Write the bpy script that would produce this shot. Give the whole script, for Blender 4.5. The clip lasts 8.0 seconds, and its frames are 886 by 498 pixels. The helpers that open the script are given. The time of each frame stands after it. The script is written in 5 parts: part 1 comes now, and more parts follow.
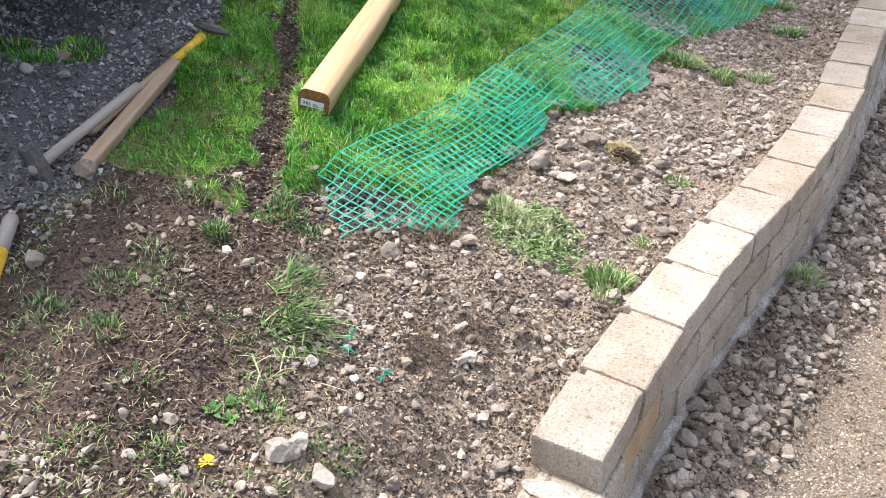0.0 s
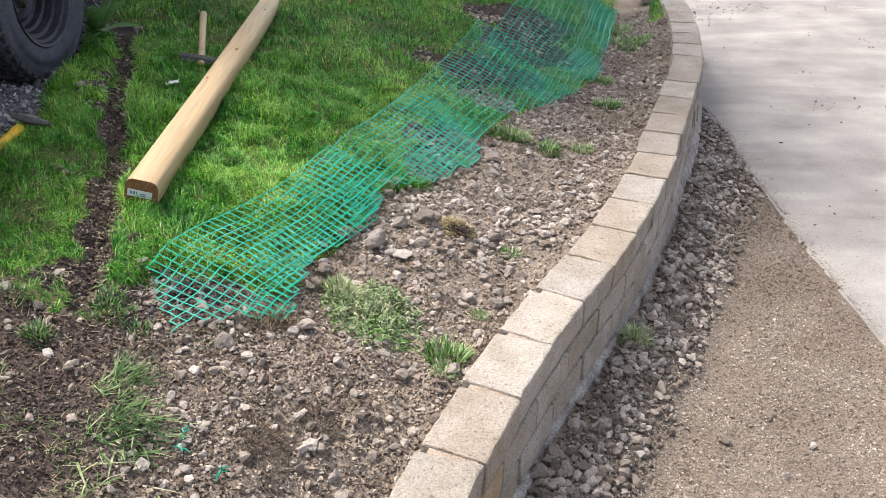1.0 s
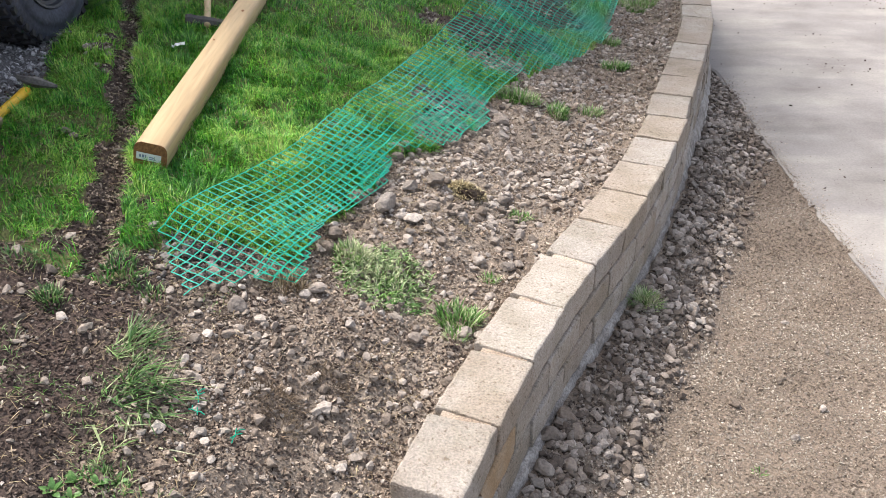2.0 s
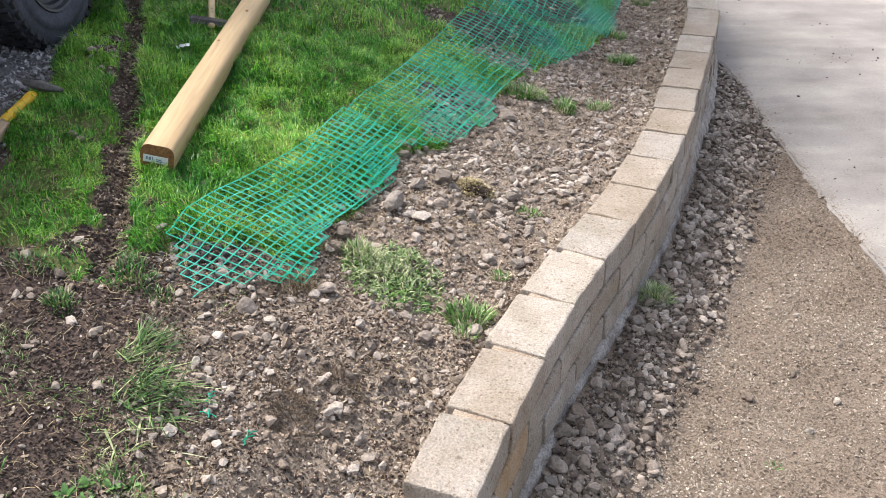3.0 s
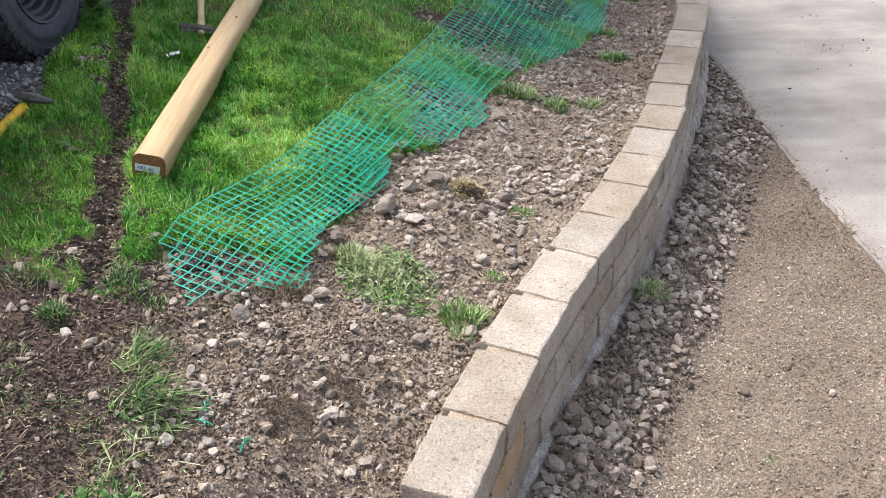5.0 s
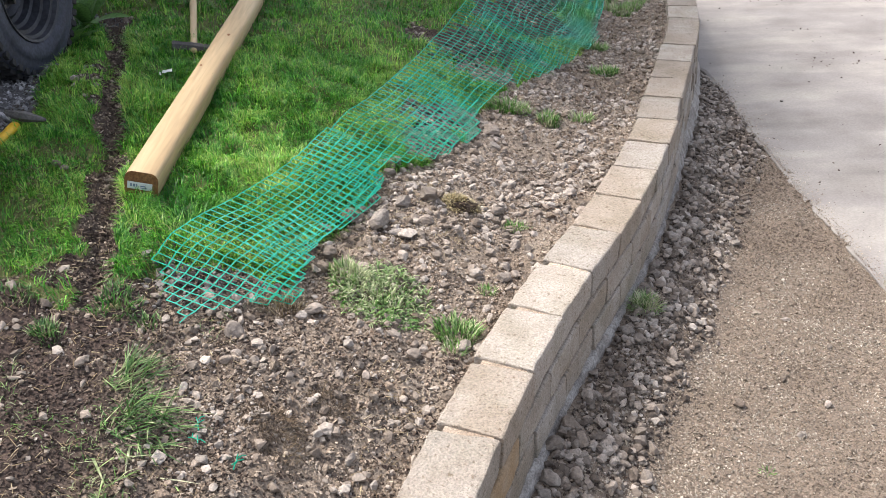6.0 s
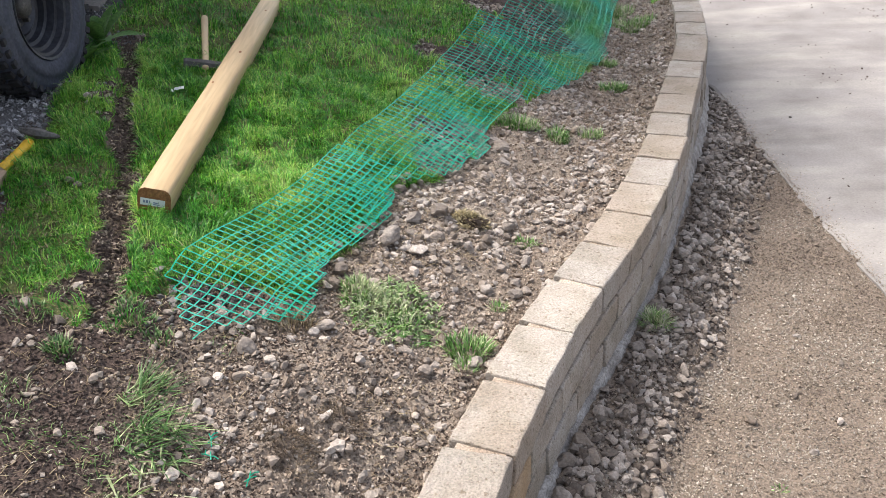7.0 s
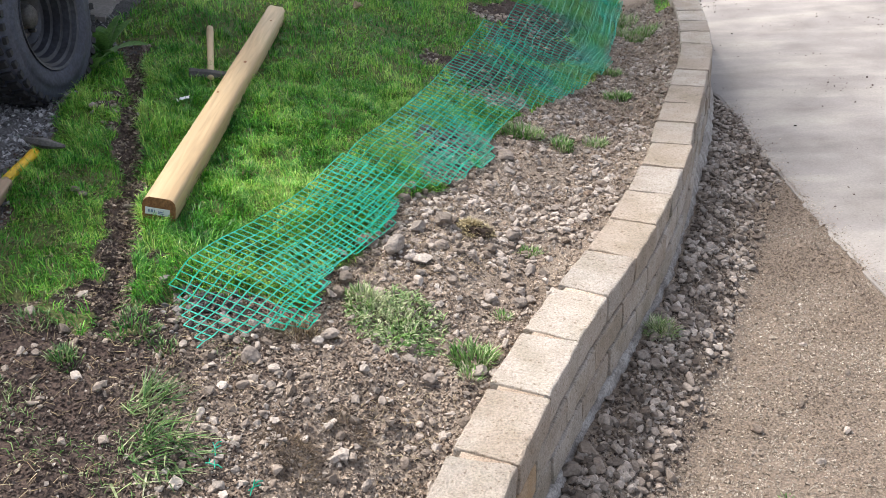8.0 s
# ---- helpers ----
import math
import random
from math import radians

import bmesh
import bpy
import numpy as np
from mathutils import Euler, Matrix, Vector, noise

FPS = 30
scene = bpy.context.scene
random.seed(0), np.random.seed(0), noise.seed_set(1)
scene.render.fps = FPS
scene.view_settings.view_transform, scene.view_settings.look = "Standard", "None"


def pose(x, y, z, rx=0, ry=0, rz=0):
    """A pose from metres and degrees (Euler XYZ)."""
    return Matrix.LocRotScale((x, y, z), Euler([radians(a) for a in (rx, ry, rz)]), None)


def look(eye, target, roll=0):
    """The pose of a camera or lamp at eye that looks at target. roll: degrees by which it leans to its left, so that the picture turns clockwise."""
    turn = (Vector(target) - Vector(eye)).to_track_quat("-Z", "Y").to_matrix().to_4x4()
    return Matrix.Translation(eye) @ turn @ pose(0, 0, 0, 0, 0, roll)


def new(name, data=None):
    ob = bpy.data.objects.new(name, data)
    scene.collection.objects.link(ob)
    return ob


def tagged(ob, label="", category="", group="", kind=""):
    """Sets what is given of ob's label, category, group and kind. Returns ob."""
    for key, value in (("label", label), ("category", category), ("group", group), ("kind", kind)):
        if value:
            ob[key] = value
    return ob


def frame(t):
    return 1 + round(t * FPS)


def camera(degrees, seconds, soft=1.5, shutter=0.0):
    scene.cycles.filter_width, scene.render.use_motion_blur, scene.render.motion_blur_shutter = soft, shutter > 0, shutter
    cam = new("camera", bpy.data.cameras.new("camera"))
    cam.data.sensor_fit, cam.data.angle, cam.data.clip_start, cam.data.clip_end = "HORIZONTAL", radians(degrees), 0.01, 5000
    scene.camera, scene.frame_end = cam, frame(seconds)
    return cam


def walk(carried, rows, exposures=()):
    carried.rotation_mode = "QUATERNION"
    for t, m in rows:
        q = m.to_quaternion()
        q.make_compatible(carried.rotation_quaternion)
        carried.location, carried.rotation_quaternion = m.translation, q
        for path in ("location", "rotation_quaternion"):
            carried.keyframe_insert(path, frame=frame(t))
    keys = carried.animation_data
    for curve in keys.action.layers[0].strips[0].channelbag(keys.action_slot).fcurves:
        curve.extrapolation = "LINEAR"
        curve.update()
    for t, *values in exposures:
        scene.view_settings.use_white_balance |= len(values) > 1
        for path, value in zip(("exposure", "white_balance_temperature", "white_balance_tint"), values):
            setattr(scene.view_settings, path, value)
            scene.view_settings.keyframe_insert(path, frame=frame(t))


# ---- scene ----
cam = camera(51.80, 8.0, soft=0.75)
# seconds, eye, then yaw, pitch and lean in degrees
ROWS = [
    (0.0, -0.0435, -0.0205, 1.6864, 9.448, -31.739, -1.842),
    (0.1, -0.0349, -0.0196, 1.6943, 9.080, -33.881, -2.131),
    (0.2, -0.0262, -0.0187, 1.7022, 8.38, -34.14, -2.319),
    (0.3, -0.0175, -0.0179, 1.7101, 6.764, -33.821, -2.333),
    (0.4, -0.0088, -0.0170, 1.7180, 4.837, -32.332, -2.631),
    (0.5, -0.0002, -0.0161, 1.7259, 3.327, -30.896, -1.840),
    (0.7, 0.0129, -0.0158, 1.7311, 1.14, -29.02, -0.50),
    (1.0, 0.0203, -0.0156, 1.7325, -0.978, -27.619, 0.074),
    (1.2, 0.0161, -0.0146, 1.7312, -1.33, -28.10, 0.28),
    (1.5, 0.0035, -0.0120, 1.7267, -1.256, -28.909, 0.350),
    (1.7, -0.0029, -0.0097, 1.7240, -1.07, -29.60, 0.29),
    (3.0, -0.0148, 0.0078, 1.7177, -0.279, -30.016, -1.242),
    (3.5, -0.0147, 0.0132, 1.7226, -0.172, -30.308, -1.378),
    (4.0, -0.0066, 0.0165, 1.7247, 0.046, -30.671, -1.768),
    (4.5, -0.0007, 0.0038, 1.7332, -0.085, -30.529, -2.203),
    (6.0, 0.0127, 0.0030, 1.7252, -0.727, -29.091, -2.951),
    (6.5, 0.0044, 0.0071, 1.7236, -0.661, -28.773, -2.955),
    (7.0, -0.0030, 0.0007, 1.7341, -0.319, -28.147, -3.115),
    (7.5, 0.0024, -0.0026, 1.7303, 0.218, -27.720, -3.428),
    (8.0, 0.0010, -0.0002, 1.7299, 0.036, -27.515, -3.366),
]
walk(cam, [(t, pose(x, y, z, 0, 0, yaw) @ pose(0, 0, 0, 90 + pitch) @ pose(0, 0, 0, 0, 0, lean)) for t, x, y, z, yaw, pitch, lean in ROWS], [(0.0, 1.40), (0.5, 1.19), (1.0, 1.035), (8.0, 1.01)])

# ---- light ----
world = bpy.data.worlds.new("sky")
scene.world = world
world.use_nodes = True
sky_nodes = world.node_tree.nodes
sky = sky_nodes.new("ShaderNodeTexSky")
sky.sky_type, sky.sun_disc = "NISHITA", False
SUN_UP, SUN_ROUND = radians(61), radians(-62)
sky.sun_elevation, sky.sun_rotation = SUN_UP, SUN_ROUND
sky.dust_density, sky.ozone_density, sky.air_density = 4.0, 0.6, 0.9
sky_nodes["Background"].inputs["Strength"].default_value = 0.15
haze = sky_nodes.new("ShaderNodeHueSaturation")  # thin white cloud takes the blue out of the sky
haze.inputs["Saturation"].default_value = 0.6
world.node_tree.links.new(sky.outputs["Color"], haze.inputs["Color"])
world.node_tree.links.new(haze.outputs["Color"], sky_nodes["Background"].inputs["Color"])
sun = new("sun", bpy.data.lights.new("sun", "SUN"))
sun.data.energy, sun.data.angle, sun.data.color = 2.15, radians(6.0), (1.0, 0.945, 0.89)
TO_SUN = Vector((math.sin(SUN_ROUND) * math.cos(SUN_UP), math.cos(SUN_ROUND) * math.cos(SUN_UP), math.sin(SUN_UP)))
sun.matrix_world = look((0, 0, 0), -TO_SUN)

# ---- the plan ----
rng = np.random.default_rng(7)
WALL_TOP, COURSE, BLOCK_D, BED, DRIVE = 0.103, 0.115, 0.195, 0.045, -0.43
# the wall's front line, block by block, from the near end to the far end
FRONT = np.array([(-0.147, 1.036), (-0.043, 1.316), (0.061, 1.595), (0.165, 1.874), (0.288, 2.160), (0.421, 2.438), (0.565, 2.711), (0.715, 2.974),
                  (0.856, 3.237), (0.985, 3.506), (1.102, 3.779), (1.213, 4.059), (1.313, 4.349), (1.415, 4.638), (1.522, 4.921), (1.625, 5.206),
                  (1.722, 5.493), (1.806, 5.784), (1.88, 6.078), (1.945, 6.374), (2.00, 6.672), (2.05, 6.97), (2.09, 7.27), (2.12, 7.57), (2.14, 7.87), (2.15, 8.17)])
LAWN = np.array([(-1.50, 2.25), (-1.27, 2.27), (-1.11, 2.25), (-0.95, 2.20), (-0.82, 2.24), (-0.80, 2.42), (-0.62, 2.52), (-0.44, 2.50), (-0.37, 2.72),
                 (-0.29, 2.86), (-0.18, 3.11), (-0.16, 3.35), (0.02, 3.50), (0.26, 3.92), (0.27, 4.12), (0.47, 4.58), (0.66, 4.86), (0.92, 5.27),
                 (1.17, 5.79), (1.27, 6.53), (1.52, 6.95), (2.3, 7.15), (3.0, 14.0), (-3.5, 14.0), (-2.6, 8.0), (-1.62, 5.5), (-1.66, 4.7), (-1.60, 4.1), (-1.52, 3.5),
                 (-1.50, 3.03), (-1.46, 2.62)])
TRENCH = np.array([(-0.97, 2.22), (-0.984, 2.411), (-1.045, 2.663), (-1.128, 3.034), (-1.224, 3.432), (-1.33, 3.903), (-1.404, 4.266), (-1.45, 4.43)])
# bare places in the lawn: centre, radius
BARE = [(0.06, 5.22, 0.17), (0.74, 6.33, 0.25), (0.12, 4.05, 0.20), (0.03, 3.72, 0.16), (0.33, 4.75, 0.16), (0.42, 5.25, 0.32), (0.70, 5.9, 0.34), (0.40, 6.5, 0.14), (-1.50, 4.55, 0.10), (-0.83, 2.30, 0.08), (-1.29, 3.52, 0.05), (-1.37, 3.72, 0.06), (-1.40, 3.9, 0.05), (-1.06, 2.36, 0.09), (-0.93, 2.62, 0.05), (0.45, 6.35, 0.2), (0.75, 6.6, 0.35)]


def away(x, y, line, open_ends=True):
    """Distance from a line of points, and on which side of it (left: plus)."""
    best, side = np.full(np.shape(x), 1e9), np.ones(np.shape(x))
    for k, ((ax, ay), (bx, by)) in enumerate(zip(line[:-1], line[1:])):
        ux, uy = bx - ax, by - ay
        t = ((x - ax) * ux + (y - ay) * uy) / (ux * ux + uy * uy)
        t = np.clip(t, -1e9 if k == 0 and open_ends else 0, 1e9 if k == len(line) - 2 and open_ends else 1)
        px, py = x - ax - t * ux, y - ay - t * uy
        d = np.hypot(px, py)
        near = d < best
        best, side = np.where(near, d, best), np.where(near, np.sign(ux * py - uy * px), side)
    return best, side


def inside(x, y, ring):
    odd = np.zeros(np.shape(x), bool)
    for (ax, ay), (bx, by) in zip(ring, np.roll(ring, -1, 0)):
        if ay != by:
            odd ^= ((ay > y) != (by > y)) & (x < (bx - ax) * (y - ay) / (by - ay) + ax)
    return odd


def ease(a, b, x):
    t = np.clip((x - a) / (b - a), 0, 1)
    return t * t * (3 - 2 * t)


def cloud(x, y, size, seed=0):
    """Soft noise from 0 to 1 over the plan."""
    x, y = np.asarray(x) / size + 17.3 * seed, np.asarray(y) / size + 9.1 * seed
    i, j = np.floor(x), np.floor(y)
    fx, fy = x - i, y - j
    fx, fy = fx * fx * (3 - 2 * fx), fy * fy * (3 - 2 * fy)

    def corner(a, b):
        v = np.sin(a * 127.1 + b * 311.7 + seed * 74.7) * 43758.5453
        return v - np.floor(v)
    return (corner(i, j) * (1 - fx) + corner(i + 1, j) * fx) * (1 - fy) + (corner(i, j + 1) * (1 - fx) + corner(i + 1, j + 1) * fx) * fy


def wall_side(x, y):
    d, s = away(x, y, FRONT)
    return d * s


def ground_z(x, y):
    """The height of the ground without its crumbs: a sloping garden behind the wall, a level drive before it."""
    x, y = np.asarray(x, float), np.asarray(y, float)
    d = wall_side(x, y)
    rise = np.where(x > -1.25, -x, 1.25 + 0.44 * np.minimum(-1.25 - x, 4.0))
    garden = -0.003 + 0.2727 * np.maximum(rise, -1.6) + 0.0509 * np.clip(y, -2, 8)
    bed_z = BED - 0.085 * (1 - ease(1.55, 2.15, y))
    garden = bed_z + (garden - bed_z) * ease(0.15, 0.6, d)
    drive = DRIVE + 0.155 * ease(-0.40, -0.06, d) * (1 - 0.45 * ease(3.8, 5.0, y)) * (1 - ease(5.5, 6.3, y))
    drive = drive - 0.04 * ease(1.95, 2.02, x) * (d < 0)
    past = ease(8.1, 8.5, y)
    behind = 1 - ease(0.2, 0.95, y)
    step = ease(0.06, 0.13, d) * (1 - past) * (1 - behind) + ease(-0.1, 0.9, d) * past + ease(-0.9, 0.9, d) * behind
    trench = away(x, y, TRENCH, False)[0]
    return drive + (garden - drive) * step - 0.04 * (1 - ease(0.015, 0.06, trench)) * (d > 0.2)


# where the netting meets the bare soil
NET_RIGHT = np.array([(-0.702, 2.11), (-0.636, 2.204), (-0.523, 2.291), (-0.398, 2.357), (-0.385, 2.551), (-0.352, 2.733), (-0.28, 2.837), (-0.17, 3.087), (-0.15, 3.318), (0.032, 3.476), (0.272, 3.859), (0.265, 4.08),
                      (0.475, 4.547), (0.66, 4.81), (0.92, 5.225), (1.17, 5.743), (1.22, 6.12), (1.40, 6.68), (1.68, 7.9)])


def lawn_share(x, y):
    """1 where turf grows, 0 on bare soil."""
    wob = 0.10 * (cloud(x, y, 0.09, 3) - 0.5)
    share = inside(x + wob, y + wob, LAWN) & (away(x + 0.035 * (cloud(x, y, 0.13, 57) - 0.5), y, TRENCH, False)[0] > 0.022 + 0.052 * cloud(x, y, 0.07, 5) * (1.1 - 0.5 * ease(3.6, 4.4, y)))
    for cx, cy, r in BARE:
        share &= np.hypot(x - cx, y - cy) > r * (0.7 + 0.6 * cloud(x, y, 0.06, 6))
    gap, side = away(x, y, NET_RIGHT)[:2]
    share &= ~((gap < 0.25) & (side < 0.035)) & (gap > 0.045)
    return share.astype(float)


def damp_shade_at(x, y):
    """1 on the dark trodden soil beside the lawn, in the trench and under the netting; part of this darkening is
    painted shade.
    """
    left = ease(0.35, 0.95, -x + 0.35 * (cloud(x, y, 0.22, 51) - 0.5) + 0.25 * (y - 1.9))
    for cx, cy, r in ((0.42, 5.25, 0.34), (0.72, 5.95, 0.40), (0.06, 5.22, 0.2), (0.78, 6.6, 0.42), (0.45, 6.4, 0.25)):
        left = np.maximum(left, 1 - ease(r * 0.8, r * 1.2, np.hypot(x - cx, y - cy)))
    return np.maximum(left, 1 - ease(0.03, 0.07, away(x, y, TRENCH, False)[0]))


# ---- materials ----
def surface(name, colours, scale, fine, bump=0.3, rough=0.9, by="", spread=0.3, metal=0.0, depth=0.004, thin=0.0, contrast=0.35):
    """A surface whose colour wanders through colours at one scale and is grained at a finer one; by: 'piece' or 'object' varies it from one to the next."""
    m = bpy.data.materials.new(name)
    m.use_nodes = True
    tree = m.node_tree
    n, link = tree.nodes, tree.links.new
    bsdf = n["Principled BSDF"]
    geo = n.new("ShaderNodeNewGeometry")
    big, small = n.new("ShaderNodeTexNoise"), n.new("ShaderNodeTexNoise")
    big.inputs["Scale"].default_value, big.inputs["Detail"].default_value = scale, 4
    small.inputs["Scale"].default_value, small.inputs["Detail"].default_value = fine, 5
    ramp = n.new("ShaderNodeValToRGB")
    while len(ramp.color_ramp.elements) < len(colours):
        ramp.color_ramp.elements.new(0.5)
    for k, c in enumerate(colours):
        ramp.color_ramp.elements[k].position = 0.3 + 0.4 * k / max(1, len(colours) - 1)
        ramp.color_ramp.elements[k].color = (*c, 1)
    for t in (big, small):
        link(geo.outputs["Position"], t.inputs["Vector"])
    grain = n.new("ShaderNodeMapRange")
    grain.inputs["From Min"].default_value, grain.inputs["From Max"].default_value = 0.3, 0.7
    grain.inputs["To Min"].default_value, grain.inputs["To Max"].default_value = 1 - contrast, 1 + contrast
    link(small.outputs["Fac"], grain.inputs["Value"])
    mix = n.new("ShaderNodeVectorMath")
    mix.operation = "SCALE"
    if by:
        pick = geo.outputs["Random Per Island"] if by == "piece" else n.new("ShaderNodeObjectInfo").outputs["Random"]
        add, part_of = n.new("ShaderNodeMath"), n.new("ShaderNodeMath")
        part_of.operation = "MULTIPLY_ADD"
        link(pick, part_of.inputs[0])
        part_of.inputs[1].default_value, part_of.inputs[2].default_value = 0.44, -0.22
        link(big.outputs["Fac"], add.inputs[0])
        link(part_of.outputs[0], add.inputs[1])
        link(add.outputs[0], ramp.inputs["Fac"])
        vary, both, hashed, wrapped = n.new("ShaderNodeMapRange"), n.new("ShaderNodeMath"), n.new("ShaderNodeMath"), n.new("ShaderNodeMath")
        hashed.operation, wrapped.operation = "MULTIPLY", "FRACT"
        hashed.inputs[1].default_value = 37.7
        link(pick, hashed.inputs[0])
        link(hashed.outputs[0], wrapped.inputs[0])
        vary.inputs["To Min"].default_value, vary.inputs["To Max"].default_value = 1 - spread, 1 + spread
        link(wrapped.outputs[0], vary.inputs["Value"])
        both.operation = "MULTIPLY"
        link(vary.outputs[0], both.inputs[0])
        link(grain.outputs[0], both.inputs[1])
        link(both.outputs[0], mix.inputs["Scale"])
    else:
        link(big.outputs["Fac"], ramp.inputs["Fac"])
        link(grain.outputs[0], mix.inputs["Scale"])
    link(ramp.outputs["Color"], mix.inputs[0])
    link(mix.outputs[0], bsdf.inputs["Base Color"])
    bsdf.inputs["Roughness"].default_value, bsdf.inputs["Metallic"].default_value = rough, metal
    if bump:
        b = n.new("ShaderNodeBump")
        b.inputs["Strength"].default_value, b.inputs["Distance"].default_value = bump, depth
        link(small.outputs["Fac"], b.inputs["Height"])
        link(b.outputs["Normal"], bsdf.inputs["Normal"])
    if thin:
        leaf, blend = n.new("ShaderNodeBsdfTranslucent"), n.new("ShaderNodeMixShader")
        link(mix.outputs[0], leaf.inputs["Color"])
        blend.inputs["Fac"].default_value = thin
        link(bsdf.outputs[0], blend.inputs[1])
        link(leaf.outputs[0], blend.inputs[2])
        link(blend.outputs[0], n["Material Output"].inputs["Surface"])
    return m


def ground_material():
    """Crumbly brown soil, greener under the turf and paler where the drive's grit lies."""
    m = surface("ground_soil", [(0.15, 0.112, 0.083), (0.225, 0.178, 0.137), (0.30, 0.247, 0.195)], 5.0, 130.0, 0.9, 0.95, depth=0.006, contrast=0.5)
    tree = m.node_tree
    n, link = tree.nodes, tree.links.new
    bsdf = n["Principled BSDF"]
    colour = bsdf.inputs["Base Color"].links[0].from_socket
    # the first tone is dark soil with the shade at left painted in
    for key, tone in (("damp_shade", (0.074, 0.050, 0.040)), ("turf", (0.11, 0.125, 0.04)), ("grit", (0.185, 0.144, 0.111)), ("parking", (0.10, 0.095, 0.096))):
        share, mix, tint = n.new("ShaderNodeAttribute"), n.new("ShaderNodeMix"), n.new("ShaderNodeVectorMath")
        share.attribute_name = key
        mix.data_type = "RGBA"
        tint.operation = "SCALE"
        tint.inputs[0].default_value = tone
        grain = n["Map Range"]
        link(grain.outputs[0], tint.inputs["Scale"])
        link(share.outputs["Fac"], mix.inputs["Factor"])
        link(colour, mix.inputs[6])
        link(tint.outputs[0], mix.inputs[7])
        colour = mix.outputs[2]
    link(colour, bsdf.inputs["Base Color"])
    return m


def slab_material():
    m = surface("weathered_concrete", [(0.235, 0.215, 0.20), (0.30, 0.277, 0.258), (0.36, 0.333, 0.31)], 2.2, 90.0, 0.35, 0.85, depth=0.002, contrast=0.1)
    tree = m.node_tree
    n, link = tree.nodes, tree.links.new
    bsdf = n["Principled BSDF"]
    colour = bsdf.inputs["Base Color"].links[0].from_socket
    streak, ramp, mix, geo, turn = n.new("ShaderNodeTexNoise"), n.new("ShaderNodeValToRGB"), n.new("ShaderNodeMix"), n.new("ShaderNodeNewGeometry"), n.new("ShaderNodeMapping")
    turn.inputs["Rotation"].default_value, turn.inputs["Scale"].default_value = (0, 0, 0.25), (1.0, 2.6, 1)
    link(geo.outputs["Position"], turn.inputs["Vector"])
    link(turn.outputs[0], streak.inputs["Vector"])
    streak.inputs["Scale"].default_value, streak.inputs["Detail"].default_value = 1.6, 8
    ramp.color_ramp.elements[0].position, ramp.color_ramp.elements[1].position = 0.42, 0.62
    ramp.color_ramp.elements[0].color, ramp.color_ramp.elements[1].color = (0.84, 0.83, 0.84, 1), (1.06, 1.05, 1.03, 1)
    link(streak.outputs["Fac"], ramp.inputs["Fac"])
    mix.data_type, mix.blend_type = "RGBA", "MULTIPLY"
    mix.inputs["Factor"].default_value = 1.0
    link(colour, mix.inputs[6])
    link(ramp.outputs[0], mix.inputs[7])
    link(mix.outputs[2], bsdf.inputs["Base Color"])
    return m


def wood_material(name, colours, along, rough=0.65):
    """Sawn wood with grain drawn out along an axis of the object."""
    m = surface(name, colours, 6.0, 60.0, 0.25, rough, depth=0.001, contrast=0.14)
    n, link = m.node_tree.nodes, m.node_tree.links.new
    place, stretch = n.new("ShaderNodeTexCoord"), n.new("ShaderNodeMapping")
    stretch.inputs["Scale"].default_value = [0.06 if k == along else 1.0 for k in range(3)]
    link(place.outputs["Object"], stretch.inputs["Vector"])
    for t in [t for t in n if t.type == "TEX_NOISE"]:
        link(stretch.outputs[0], t.inputs["Vector"])
        t.inputs["Distortion"].default_value = 0.6
    return m


def block_material():
    """Cast concrete: sandy grain, pits, and grey-green weather stains."""
    m = surface("tan_concrete_block", [(0.335, 0.278, 0.225), (0.38, 0.33, 0.28), (0.425, 0.38, 0.336)], 5.0, 150.0, 1.0, 0.92, "object", 0.10, depth=0.007, contrast=0.26)
    n, link = m.node_tree.nodes, m.node_tree.links.new
    bsdf, geo = n["Principled BSDF"], n.new("ShaderNodeNewGeometry")
    colour = bsdf.inputs["Base Color"].links[0].from_socket
    for scale, detail, lo, hi, dark in ((7.0, 6, 0.34, 0.56, (0.83, 0.83, 0.785)), (70.0, 2, 0.30, 0.40, (0.62, 0.58, 0.52))):
        stain, ramp, mix = n.new("ShaderNodeTexNoise"), n.new("ShaderNodeValToRGB"), n.new("ShaderNodeMix")
        stain.inputs["Scale"].default_value, stain.inputs["Detail"].default_value = scale, detail
        link(geo.outputs["Position"], stain.inputs["Vector"])
        ramp.color_ramp.elements[0].position, ramp.color_ramp.elements[1].position = lo, hi
        ramp.color_ramp.elements[0].color, ramp.color_ramp.elements[1].color = (*dark, 1), (1, 1, 1, 1)
        link(stain.outputs["Fac"], ramp.inputs["Fac"])
        mix.data_type, mix.blend_type = "RGBA", "MULTIPLY"
        mix.inputs["Factor"].default_value = 1.0
        link(colour, mix.inputs[6])
        link(ramp.outputs[0], mix.inputs[7])
        colour = mix.outputs[2]
    link(colour, bsdf.inputs["Base Color"])
    return m


M_GROUND, M_SLAB = ground_material(), slab_material()
M_BLOCK = block_material()
M_TANBLOCK = surface("orange_tan_block", [(0.33, 0.22, 0.12), (0.38, 0.27, 0.165), (0.41, 0.33, 0.245)], 9.0, 150.0, 1.0, 0.92, depth=0.006, contrast=0.24)
M_FOOT = surface("grey_mortar", [(0.23, 0.20, 0.175), (0.34, 0.305, 0.275), (0.46, 0.425, 0.39)], 14.0, 120.0, 0.8, 0.95, depth=0.005)
